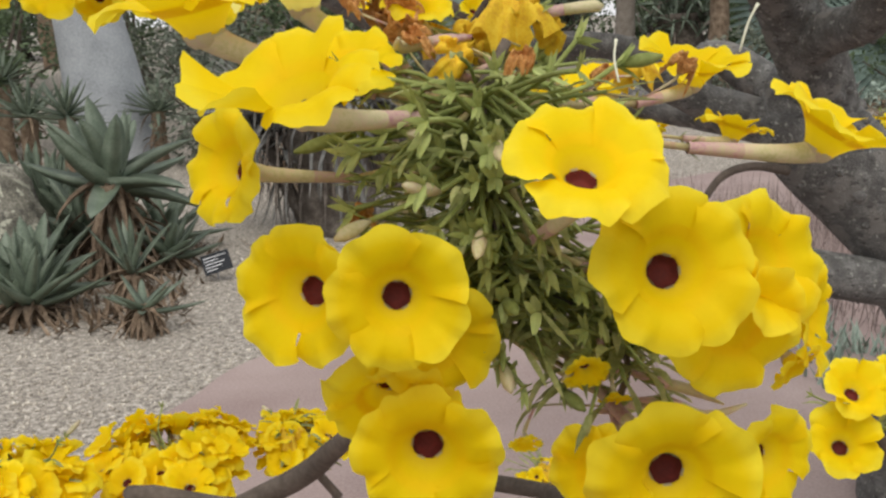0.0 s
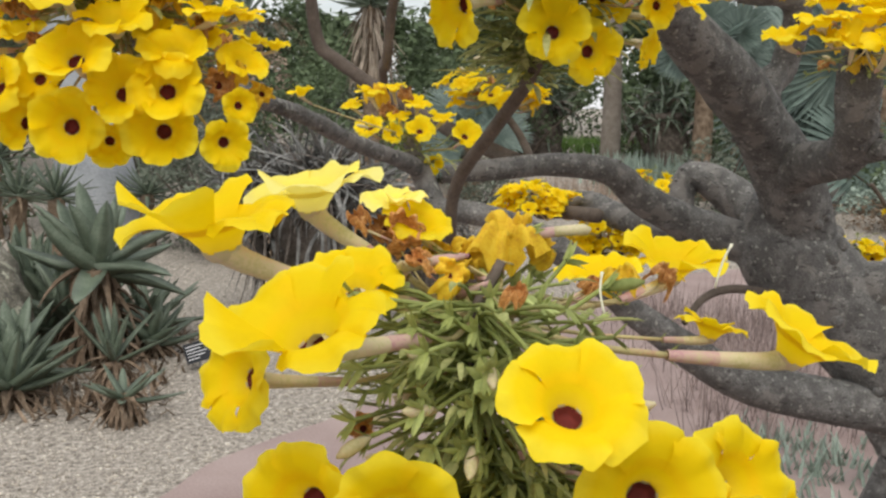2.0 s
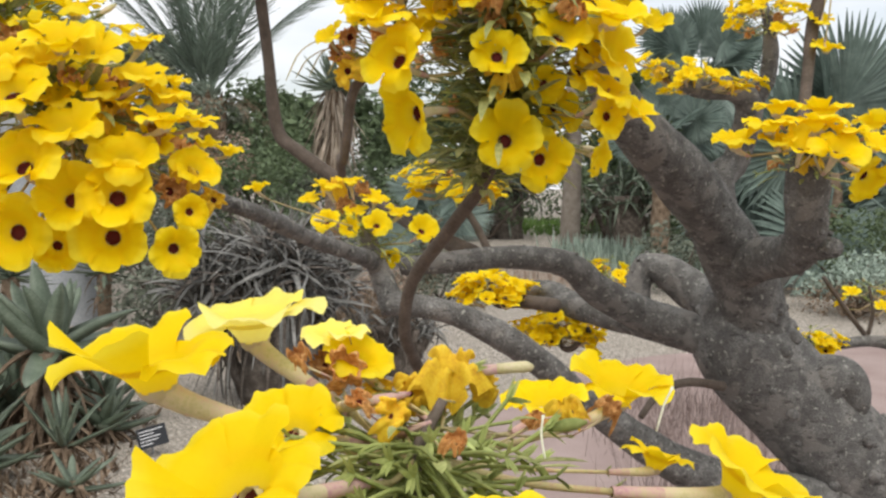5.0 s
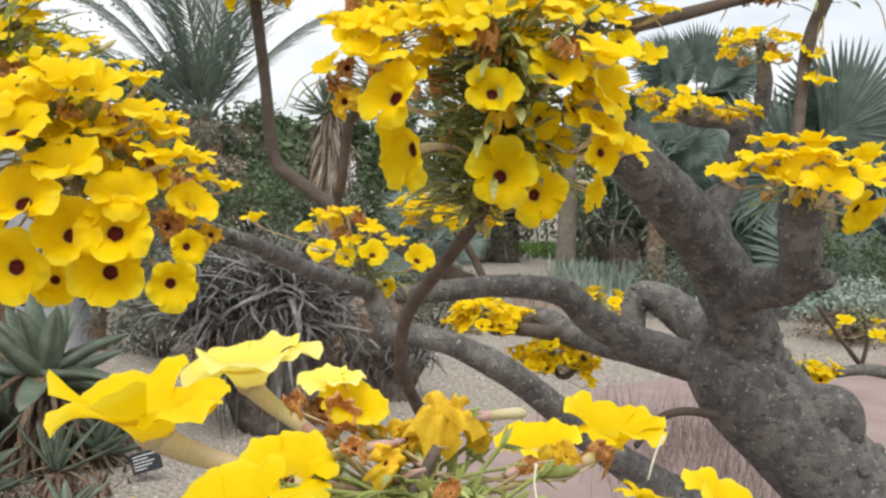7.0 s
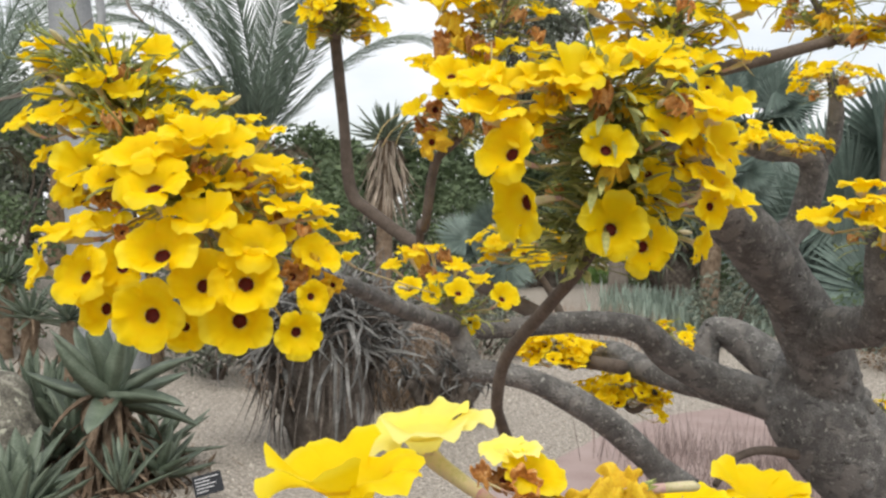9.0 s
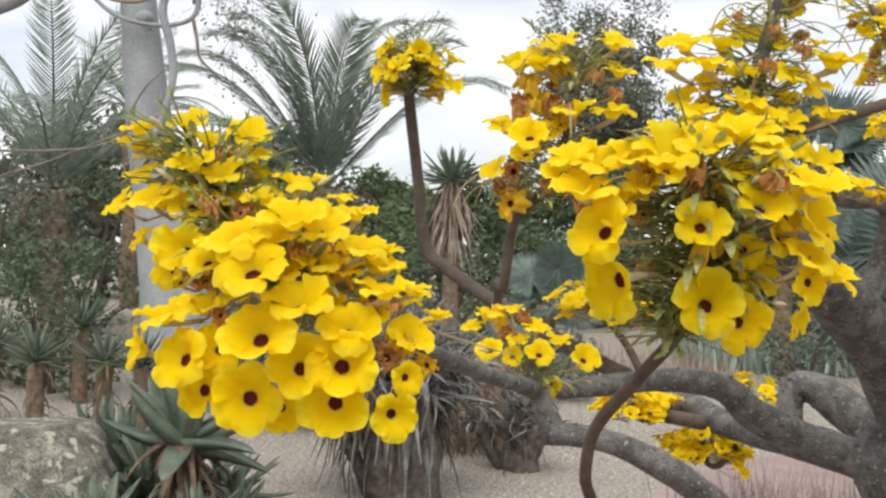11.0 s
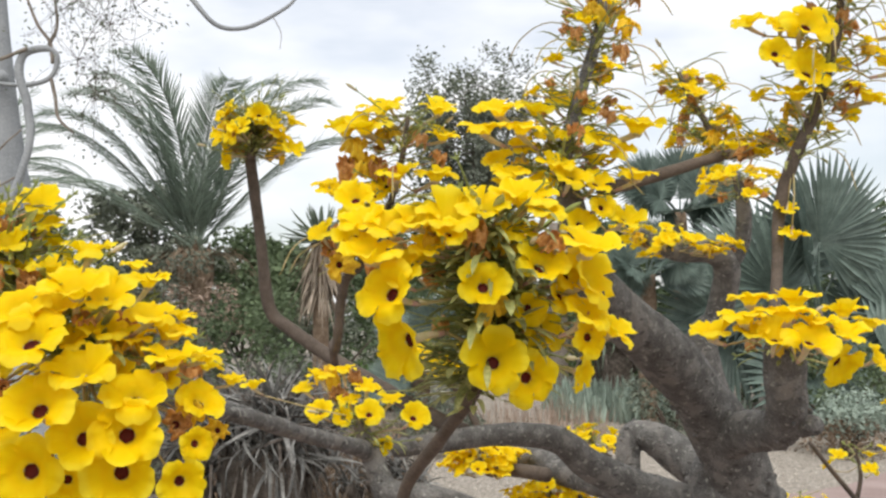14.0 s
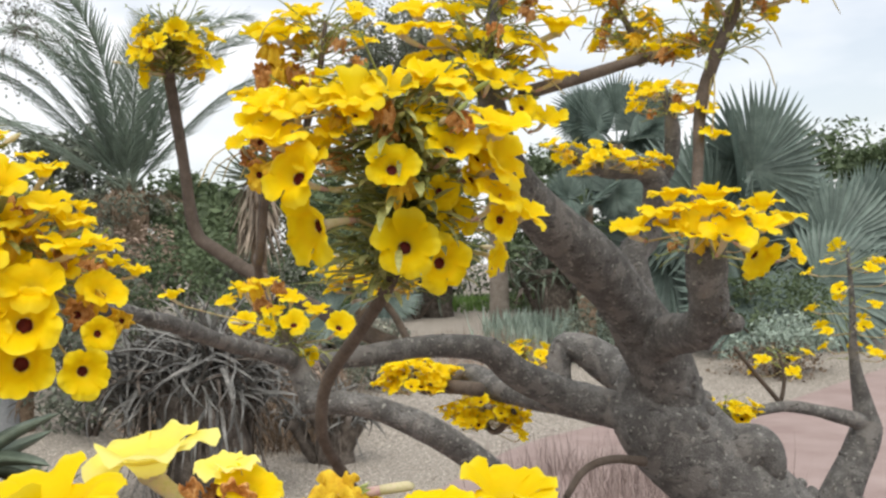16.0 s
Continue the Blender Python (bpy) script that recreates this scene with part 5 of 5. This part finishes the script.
for k, (x, y, r) in enumerate(((9.6, 16.2, 0.3), (10.3, 16.8, 0.4), (11.0, 17.2, 0.35), (9.9, 17.4, 0.3), (11.6, 16.6, 0.3))):
    boulder(x, y, r, 20 + k, 0.7, "whitish rock piled beside the path", group="white rocks")
strap_bush(-0.72, 7.7, 1.02, 1.45, 1500, 8, "mounded shrub of drooping grey-green strap leaves", width=0.036)
strap_bush(0.25, 9.0, 0.6, 0.7, 200, 9, "low clump of grey strap leaves", width=0.03)

# dead-skirted tree aloe
ta = rosette("tree_aloe", -0.46, 12.0, 44, 0.6, 0.07, 12, 2.75, "tall tree aloe with a skirt of dead leaves down its trunk", 0.7, (-0.3, 1.2))
rng = np.random.default_rng(12)
geo = Geo(DEAD_SKIRT)
for i in range(150):
    a, h = rng.uniform(0, 6.28), rng.uniform(2.1, 2.75)
    blade(geo, (math.cos(a) * 0.1, math.sin(a) * 0.1, h), (math.cos(a) * 0.4, math.sin(a) * 0.4, -0.6), (0, 0, 1), rng.uniform(0.3, 0.62), 0.035, rng.uniform(-0.2, 0.9), 0, 5, 0.6)
part("dead_leaves", geo, ta, "curtain of pale hanging dead leaves")

# palms
feather_palm("feather_palm", -3.2, 20.0, 2.75, 0.3, 13, 4.5, 3, "large feather palm with arching grey-green fronds", pairs=95, leaflet=0.2, droop=1.55, wide=0.042, aims=((180, 52), (187, 36), (176, 70), (168, 78), (30, 83), (0, 74), (-60, 80), (-120, 78), (60, 74), (6, 50), (-150, 74), (-20, 64), (192, 60)), hook=2.2)
feather_palm("feather_palm", -7.0, 16.0, 2.6, 0.2, 14, 3.4, 4, "palm with stiff upswept grey fronds", pairs=70, dead=5, droop=1.0, leaflet=0.19, wide=0.04, rise=0.75)
feather_palm("feather_palm", -8.2, 23.0, 4.6, 0.2, 16, 2.4, 5, "slender distant palm with drooping fronds", pairs=40, dead=4, droop=1.1, leaflet=0.2)
fan_palm("fan_palm", 7.5, 16.0, 1.72, 11, 6, "blue-green fan palm with stiff round leaves", radius=1.5, aims=((8, 84), (78, -8), (-70, 20), (80, -30), (-85, -10), (40, -35), (-30, -45), (130, 40), (-130, 35)))
fan_palm("fan_palm", 9.5, 16.5, 1.35, 10, 7, "blue-green fan palm with stiff leaves", radius=1.0)
fan_palm("fan_palm", 4.5, 15.5, 2.35, 10, 8, "small blue-grey fan palm in the bed", radius=0.55, aims=((0, 85), (60, 20), (-60, 15)))
shrub("shrub", 6.3, 17.6, 2.0, 1.9, 994, SHRUB, 0.1, 2200, "leafy green shrub between the palms", low=0.05)
shrub("shrub", 7.1, 14.6, 1.7, 1.3, 995, SHRUB, 0.09, 2200, "leafy green shrub under the fan palm", low=0.05)
fan_palm("fan_palm", 6.2, 19.0, 3.5, 12, 9, "blue fan palm behind the branches", radius=0.8, aims=((0, 85), (65, 30), (-65, 30)))
strap_bush(2.7, 21.0, 1.4, 1.6, 260, 30, "dark green clump of drooping strap leaves", mat=ALOE, width=0.07)
strap_bush(5.0, 19.8, 1.4, 1.6, 260, 31, "dark green clump of drooping strap leaves", mat=ALOE, width=0.07)
shrub("shrub", 4.5, 14.4, 1.3, 1.3, 993, OLIVE, 0.08, 1800, "grey-green shrub at the foot of the palm", low=0.05)
fan_palm("fan_palm", 0.9, 15.0, 1.0, 9, 10, "grey-green fan palm among the shrubs", radius=0.55)
shrub("shrub", -3.3, 18.0, 2.6, 3.0, 996, OLIVE, 0.1, 2600, "grey-green brush round the foot of the palm", low=0.1)
shrub("shrub", -2.6, 17.0, 1.8, 2.3, 997, STRAW, 0.08, 1500, "brownish dry brush beside the palm", low=0.1)


# the pale bottle-shaped trunk with winding branches
def pale_tree(x, y):
    t = thing("pale_tree", "tree with a smooth pale grey swollen trunk and winding bare branches", "tree", x, y)
    geo = Geo(WHITE_BARK)
    line = spline([(0.58, 0, -0.2, 0.54), (0.46, 0, 0.9, 0.45), (0.26, 0, 2.2, 0.35), (0.03, 0, 3.5, 0.27), (-0.16, 0, 5.2, 0.205), (-0.3, 0, 7.0, 0.17), (-0.45, 0, 9.0, 0.12)], 6)
    tube(geo, line[:, :3], line[:, 3], 20, 0, 0.05)
    part("trunk", geo, t)
    rng = np.random.default_rng(5)
    for rows in (
        [(-2.72, -0.40, 4.20, 0.120), (-2.05, -0.40, 4.54, 0.115), (-1.44, -0.40, 4.79, 0.110), (-1.07, -0.40, 5.07, 0.100), (-0.81, -0.40, 5.38, 0.090), (-0.65, -0.40, 5.83, 0.080), (-0.36, -0.05, 7.0, 0.070)],
        [(0.18, -0.40, 3.00, 0.050), (0.35, -0.40, 3.47, 0.050), (0.44, -0.40, 3.87, 0.050), (0.40, -0.40, 4.27, 0.055), (0.30, -0.40, 4.64, 0.055), (0.37, -0.40, 4.86, 0.050), (0.62, -0.40, 4.91, 0.040), (0.72, -0.40, 4.80, 0.035), (0.65, -0.40, 4.58, 0.032), (0.39, -0.40, 4.49, 0.030), (-0.01, -0.40, 4.52, 0.028), (-0.35, -0.40, 4.66, 0.028), (-0.63, -0.40, 4.94, 0.026), (-0.77, -0.40, 5.22, 0.025), (-0.92, -0.40, 5.62, 0.020)],
        [(0.40, -0.45, 4.90, 0.030), (0.07, -0.45, 4.76, 0.028), (-0.23, -0.45, 4.76, 0.028), (-0.47, -0.45, 4.86, 0.025), (-0.75, -0.45, 5.07, 0.025), (-1.23, -0.45, 5.47, 0.020)],
        [(0.65, -0.40, 4.60, 0.030), (0.71, -0.40, 4.34, 0.028), (0.75, -0.40, 4.11, 0.024), (0.92, -0.40, 3.94, 0.016)],
        [(0.67, -0.40, 4.74, 0.030), (0.64, -0.40, 4.98, 0.028), (0.50, -0.40, 5.18, 0.025), (0.37, -0.40, 5.49, 0.020)],
        [(0.62, -0.40, 4.95, 0.028), (0.71, -0.40, 5.18, 0.025), (0.67, -0.40, 5.55, 0.020)],
        [(-1.86, -0.40, 3.00, 0.020), (-1.59, -0.40, 2.99, 0.020), (-0.98, -0.40, 3.00, 0.020), (-0.48, -0.40, 3.05, 0.020), (-0.14, -0.40, 3.20, 0.020), (-0.02, -0.40, 3.53, 0.018), (0.13, -0.40, 3.77, 0.016), (0.34, -0.40, 3.97, 0.012)],
        [(-1.84, -0.40, 2.59, 0.020), (-1.58, -0.40, 2.69, 0.020), (-1.04, -0.40, 2.86, 0.020), (-0.51, -0.40, 3.07, 0.020), (-0.01, -0.40, 3.27, 0.018), (0.35, -0.40, 3.46, 0.014)],
        [(-0.05, -0.05, 4.62, 0.15), (0.0, -0.16, 4.62, 0.13), (0.02, -0.24, 4.62, 0.07), (0.02, -0.26, 4.62, 0.02)],
        [(-0.2, 0, 7.0, 0.08), (1.2, -0.3, 6.6, 0.05), (2.0, -0.4, 5.85, 0.04), (2.25, -0.4, 5.5, 0.036), (2.52, -0.4, 5.22, 0.032), (2.85, -0.4, 5.2, 0.03), (3.21, -0.4, 5.38, 0.026), (3.41, -0.4, 5.55, 0.022), (3.5, -0.4, 5.8, 0.016)],
        [(3.15, -0.4, 5.35, 0.008), (3.25, -0.4, 5.15, 0.006), (3.24, -0.4, 4.95, 0.004)],
    ):
        line = spline(rows, 6)
        thin = rows[0][3] < 0.035
        geo = Geo(BROWN_BARK if thin else WHITE_BARK)
        tube(geo, line[:, :3], line[:, 3] * (0.75 if thin else 0.9), 8, 0, 0.1)
        part("branch", geo, t)
    geo = Geo(OLIVE, TWIG_BARK)
    pts = []
    for c in ((0.95, -0.4, 5.5), (1.3, -0.4, 5.2), (0.95, -0.4, 4.8), (1.5, -0.4, 5.7), (0.7, -0.4, 5.9), (1.15, -0.4, 4.4)):
        q = rng.normal(c, (0.32, 0.3, 0.4), (22, 3))
        for e in q:
            tube(geo, spline([c, (e + c) / 2 + rng.normal(0, 0.08, 3), e], 3), 0.0028, 4, 1, caps=False)
            pts.append(rng.normal(e, 0.11, (9, 3)))
    leaf_cloud(geo, np.concatenate(pts), 0.05, rng, 0, 0.5)
    part("foliage", geo, t, "sparse small leaves")


pale_tree(-4.17, 12.0)


# far trees and shrubs
def far_tree(x, y, h, w, seed, label, mat=OLIVE, n=19000, leaf=0.2, trunk=0.14, low=0.42):
    rng = np.random.default_rng(seed)
    t = thing("tree", label, "tree", x, y)
    geo, tips = Geo(TWIG_BARK), []
    for i in range(7):
        a = i * 0.9 + rng.uniform(-0.3, 0.3)
        top = np.array([math.cos(a) * w * 0.3, math.sin(a) * w * 0.3, h * rng.uniform(0.72, 0.95)])
        line = spline([(0, 0, -0.2), (top[0] * 0.15, top[1] * 0.15, h * 0.3), (top[0] * 0.6, top[1] * 0.6, h * 0.6), top], 5)
        tube(geo, line, np.linspace(trunk, 0.02, len(line)), 7, 0, 0.1)
        for k in range(26):
            b = line[rng.integers(len(line) // 2, len(line))]
            e = b + rng.normal(0, 1, 3) * (w * 0.17, w * 0.17, h * 0.07) + (0, 0, h * 0.04)
            tube(geo, spline([b, (b + e) / 2 + rng.normal(0, 0.05, 3), e], 3), np.linspace(0.03, 0.01, 7), 4, caps=False)
            if e[2] > h * low:
                tips.append(e)
    part("trunk", geo, t, "thin forking stems")
    geo = Geo(mat)
    per = n // max(1, len(tips))
    leaf_cloud(geo, np.concatenate([rng.normal(e, w * 0.05, (per, 3)) for e in tips]), leaf, rng, 0, 0.4)
    part("crown", geo, t)


far_tree(4.6, 40.0, 11.5, 5.6, 21, "airy grey-green tree beyond the hedge")
shrub("tree", 16.5, 30.0, 6.0, 4.7, 22, SHRUB, 0.26, 6000, "dense dark green spreading tree", clumps=70, group="", low=0.1)

rng = np.random.default_rng(40)
for i in range(44):
    x = -30 + i * 1.6 + rng.uniform(-0.6, 0.6)
    y = 28 + rng.uniform(-2, 8)
    h = rng.uniform(5.0, 6.6) if x < -5 else rng.uniform(3.7, 4.4) if x < -0.5 else rng.uniform(3.4, 5.2)
    shrub("shrub", x, y, rng.uniform(2.8, 4.2), h, 100 + i, OLIVE if x < -5 else SHRUB, 0.27, 3400, "dense grey-green shrub along the hedge" if x < -5 else "dense dark green shrub along the hedge", clumps=36, low=0.1)
for x, y, w, h, m, lf in ((-5.6, 12.5, 2.0, 2.0, SHRUB, 0.10), (-6.8, 13.5, 2.4, 3.4, OLIVE, 0.10), (-3.0, 14.0, 2.0, 1.9, OLIVE, 0.09), (-1.7, 14.5, 2.2, 1.8, SHRUB, 0.1), (0.6, 17, 1.8, 1.5, SHRUB, 0.1), (2.4, 20.5, 2.2, 2.0, SHRUB, 0.1), (-2.2, 17.5, 2.6, 2.6, SHRUB, 0.12), (1.0, 20.5, 2.6, 2.2, SHRUB, 0.12), (4.8, 21.5, 2.4, 2.2, SHRUB, 0.12), (11.5, 20, 3.0, 2.6, SHRUB, 0.12), (-8.5, 15, 3.0, 3.4, SHRUB, 0.12), (7.4, 20.5, 2.6, 2.4, SHRUB, 0.12), (-4.4, 16.5, 2.2, 2.4, OLIVE, 0.1), (-5.0, 18.5, 2.6, 3.0, SHRUB, 0.12), (-0.6, 18.5, 2.4, 1.9, OLIVE, 0.1), (6.2, 20.5, 2.4, 1.9, SHRUB, 0.11), (-1.2, 10.6, 1.4, 1.0, STRAW, 0.07), (-2.2, 11.2, 1.6, 1.2, OLIVE, 0.08), (-1.0, 13.0, 1.5, 1.3, OLIVE, 0.08), (0.9, 13.2, 1.3, 0.8, OLIVE, 0.07), (-0.1, 11.0, 1.2, 0.8, STRAW, 0.07), (9.3, 20, 2.4, 2.2, SHRUB, 0.12), (14, 21, 3.0, 3.0, SHRUB, 0.14), (-10.5, 17, 3.0, 3.6, SHRUB, 0.13), (-7.5, 19, 3.0, 3.4, SHRUB, 0.13)):
    shrub("shrub", x, y, w, h, int(1000 + x * 17 + y * 3), m, lf, 2200, "leafy green shrub in the garden bed" if m is SHRUB else "mounded grey-green shrub in the bed" if m is OLIVE else "straw-coloured twiggy dry shrub", low=0.08)
shrub("shrub", 6.4, 13.0, 1.5, 0.75, 991, GLAUCOUS, 0.07, 2400, "low mound of blue-green foliage over dead stems", low=0.35)
shrub("shrub", 6.3, 12.8, 1.4, 0.4, 992, DRY_LEAF, 0.06, 1500, "purplish dead lower growth of the mound", low=0.08)

# grey trunk standing in the bed
t = thing("palm_trunk", "smooth brownish-grey palm trunk rising from the bed", "palm", 3.55, 18.0)
geo = Geo(BROWN_BARK)
tube(geo, spline([(0, 0, -0.2), (0.02, 0, 0.6), (0.03, 0, 1.6), (0.02, 0, 3.2)], 5), np.linspace(0.2, 0.14, 16), 14, 0, 0.06)
part("trunk", geo, t)

# glaucous succulents, grass and dry stalks
rng = np.random.default_rng(60)
tufts("succulent_patch", [(rng.uniform(3.2, 6.0), rng.uniform(15.5, 18.0)) for i in range(150)], 10, 0.5, 0.065, 61, GLAUCOUS, "patch of upright blue-green succulent leaves", "succulents", 0.12, 0.5, 0.35)
tufts("lawn_grass", [(rng.uniform(-2, 8), rng.uniform(21.5, 26.5)) for i in range(900)], 7, 0.22, 0.03, 62, GRASS, "strip of green grass behind the bed", "grass", 0.25)
tufts("dry_grass", [(rng.uniform(1.45, 3.3), rng.uniform(4.6, 8.0)) for i in range(150)], 13, 0.42, 0.008, 63, RED_STRAW, "thin mauve-grey dry grass stalks beside the trunk", "grass", 0.1, 0.8, 0.5)
tufts("dry_thicket", [(rng.uniform(-1.2, 0.3), rng.uniform(9.4, 11.0)) for i in range(70)], 16, 0.95, 0.014, 67, DRY_LEAF, "tangled brown dry stalks behind the strap-leaved shrub", "shrub", 0.16, 1.6, 0.8)
tufts("leaf_litter", [(rng.uniform(-2.9, -1.5), rng.uniform(5.3, 7.4)) for i in range(110)], 9, 0.16, 0.03, 66, DRY_LEAF, "dead aloe leaves lying under the plants", "litter", 0.12, 1.2, 1.6)
tufts("dry_shrub", [(rng.uniform(1.5, 3.4), rng.uniform(13.5, 16)) for i in range(50)], 12, 0.5, 0.012, 64, STRAW, "straw-coloured dry tussocks", "grass", 0.15, 0.6, 0.5)
tufts("succulent_patch", [(rng.uniform(1.7, 2.6), rng.uniform(3.9, 4.9)) for i in range(60)], 9, 0.14, 0.022, 65, GLAUCOUS, "low grey-green succulents at the foot of the trunk", "succulents", 0.06, 0.5, 0.6)

# plant label on a stake
t = thing("plant_label", "small black plant label with white lettering on a metal stake", "sign", -1.33, 6.25)
geo = Geo(STEEL)
tube(geo, [(0, 0.01, -0.1), (0, 0.01, 0.1)], 0.006, 8)
part("stake", geo, t)
bm = bmesh.new()
bmesh.ops.create_cube(bm, size=1)
bmesh.ops.bevel(bm, geom=bm.edges[:], offset=0.02, segments=1, affect="EDGES")
me = bpy.data.meshes.new("plate")
bm.to_mesh(me)
bm.free()
me.materials.append(SIGN_BLACK)
plate = part("plate", me, t)
plate.matrix_basis = pose(0, -0.01, 0.12, -35, -14, 14) @ Matrix.Diagonal((0.18, 0.006, 0.135, 1))
for k, w in enumerate((0.8, 0.5, 0.7, 0.6, 0.4)):
    bm = bmesh.new()
    bmesh.ops.create_cube(bm, size=1)
    me = bpy.data.meshes.new("lettering")
    bm.to_mesh(me)
    bm.free()
    me.materials.append(SIGN_WHITE)
    bar = part("lettering", me, plate)
    bar.matrix_basis = pose(-0.42 + w / 2, -0.52, 0.32 - 0.16 * k) @ Matrix.Diagonal((w, 0.2, 0.035, 1))

# loose pebbles on the gravel
rng = np.random.default_rng(70)
geo = Geo(PEBBLE)
bm = bmesh.new()
bmesh.ops.create_icosphere(bm, subdivisions=1, radius=1)
ico_v, ico_f = np.array([v.co[:] for v in bm.verts]), [tuple(v.index for v in f.verts) for f in bm.faces]
bm.free()
edge = spline(PATH_EDGE, 12)
count = 0
while count < 9500:
    y = 3.2 + 9 * rng.random() ** 1.5
    x = rng.uniform(-0.5 * y - 0.4, 0.5 * y)
    k = np.argmin(np.abs(edge[:, 1] - y) + 0 * edge[:, 0])
    if x > edge[k, 0] - 0.03:
        continue
    s = rng.uniform(0.004, 0.013)
    geo.add(ico_v * rng.uniform(0.6, 1.2, 3) * s + (x, y, gz(x, y) + s * 0.3), ico_f)
    count += 1
part("gravel_stones", geo, label="loose pale gravel stones", category="gravel", kind="stuff")
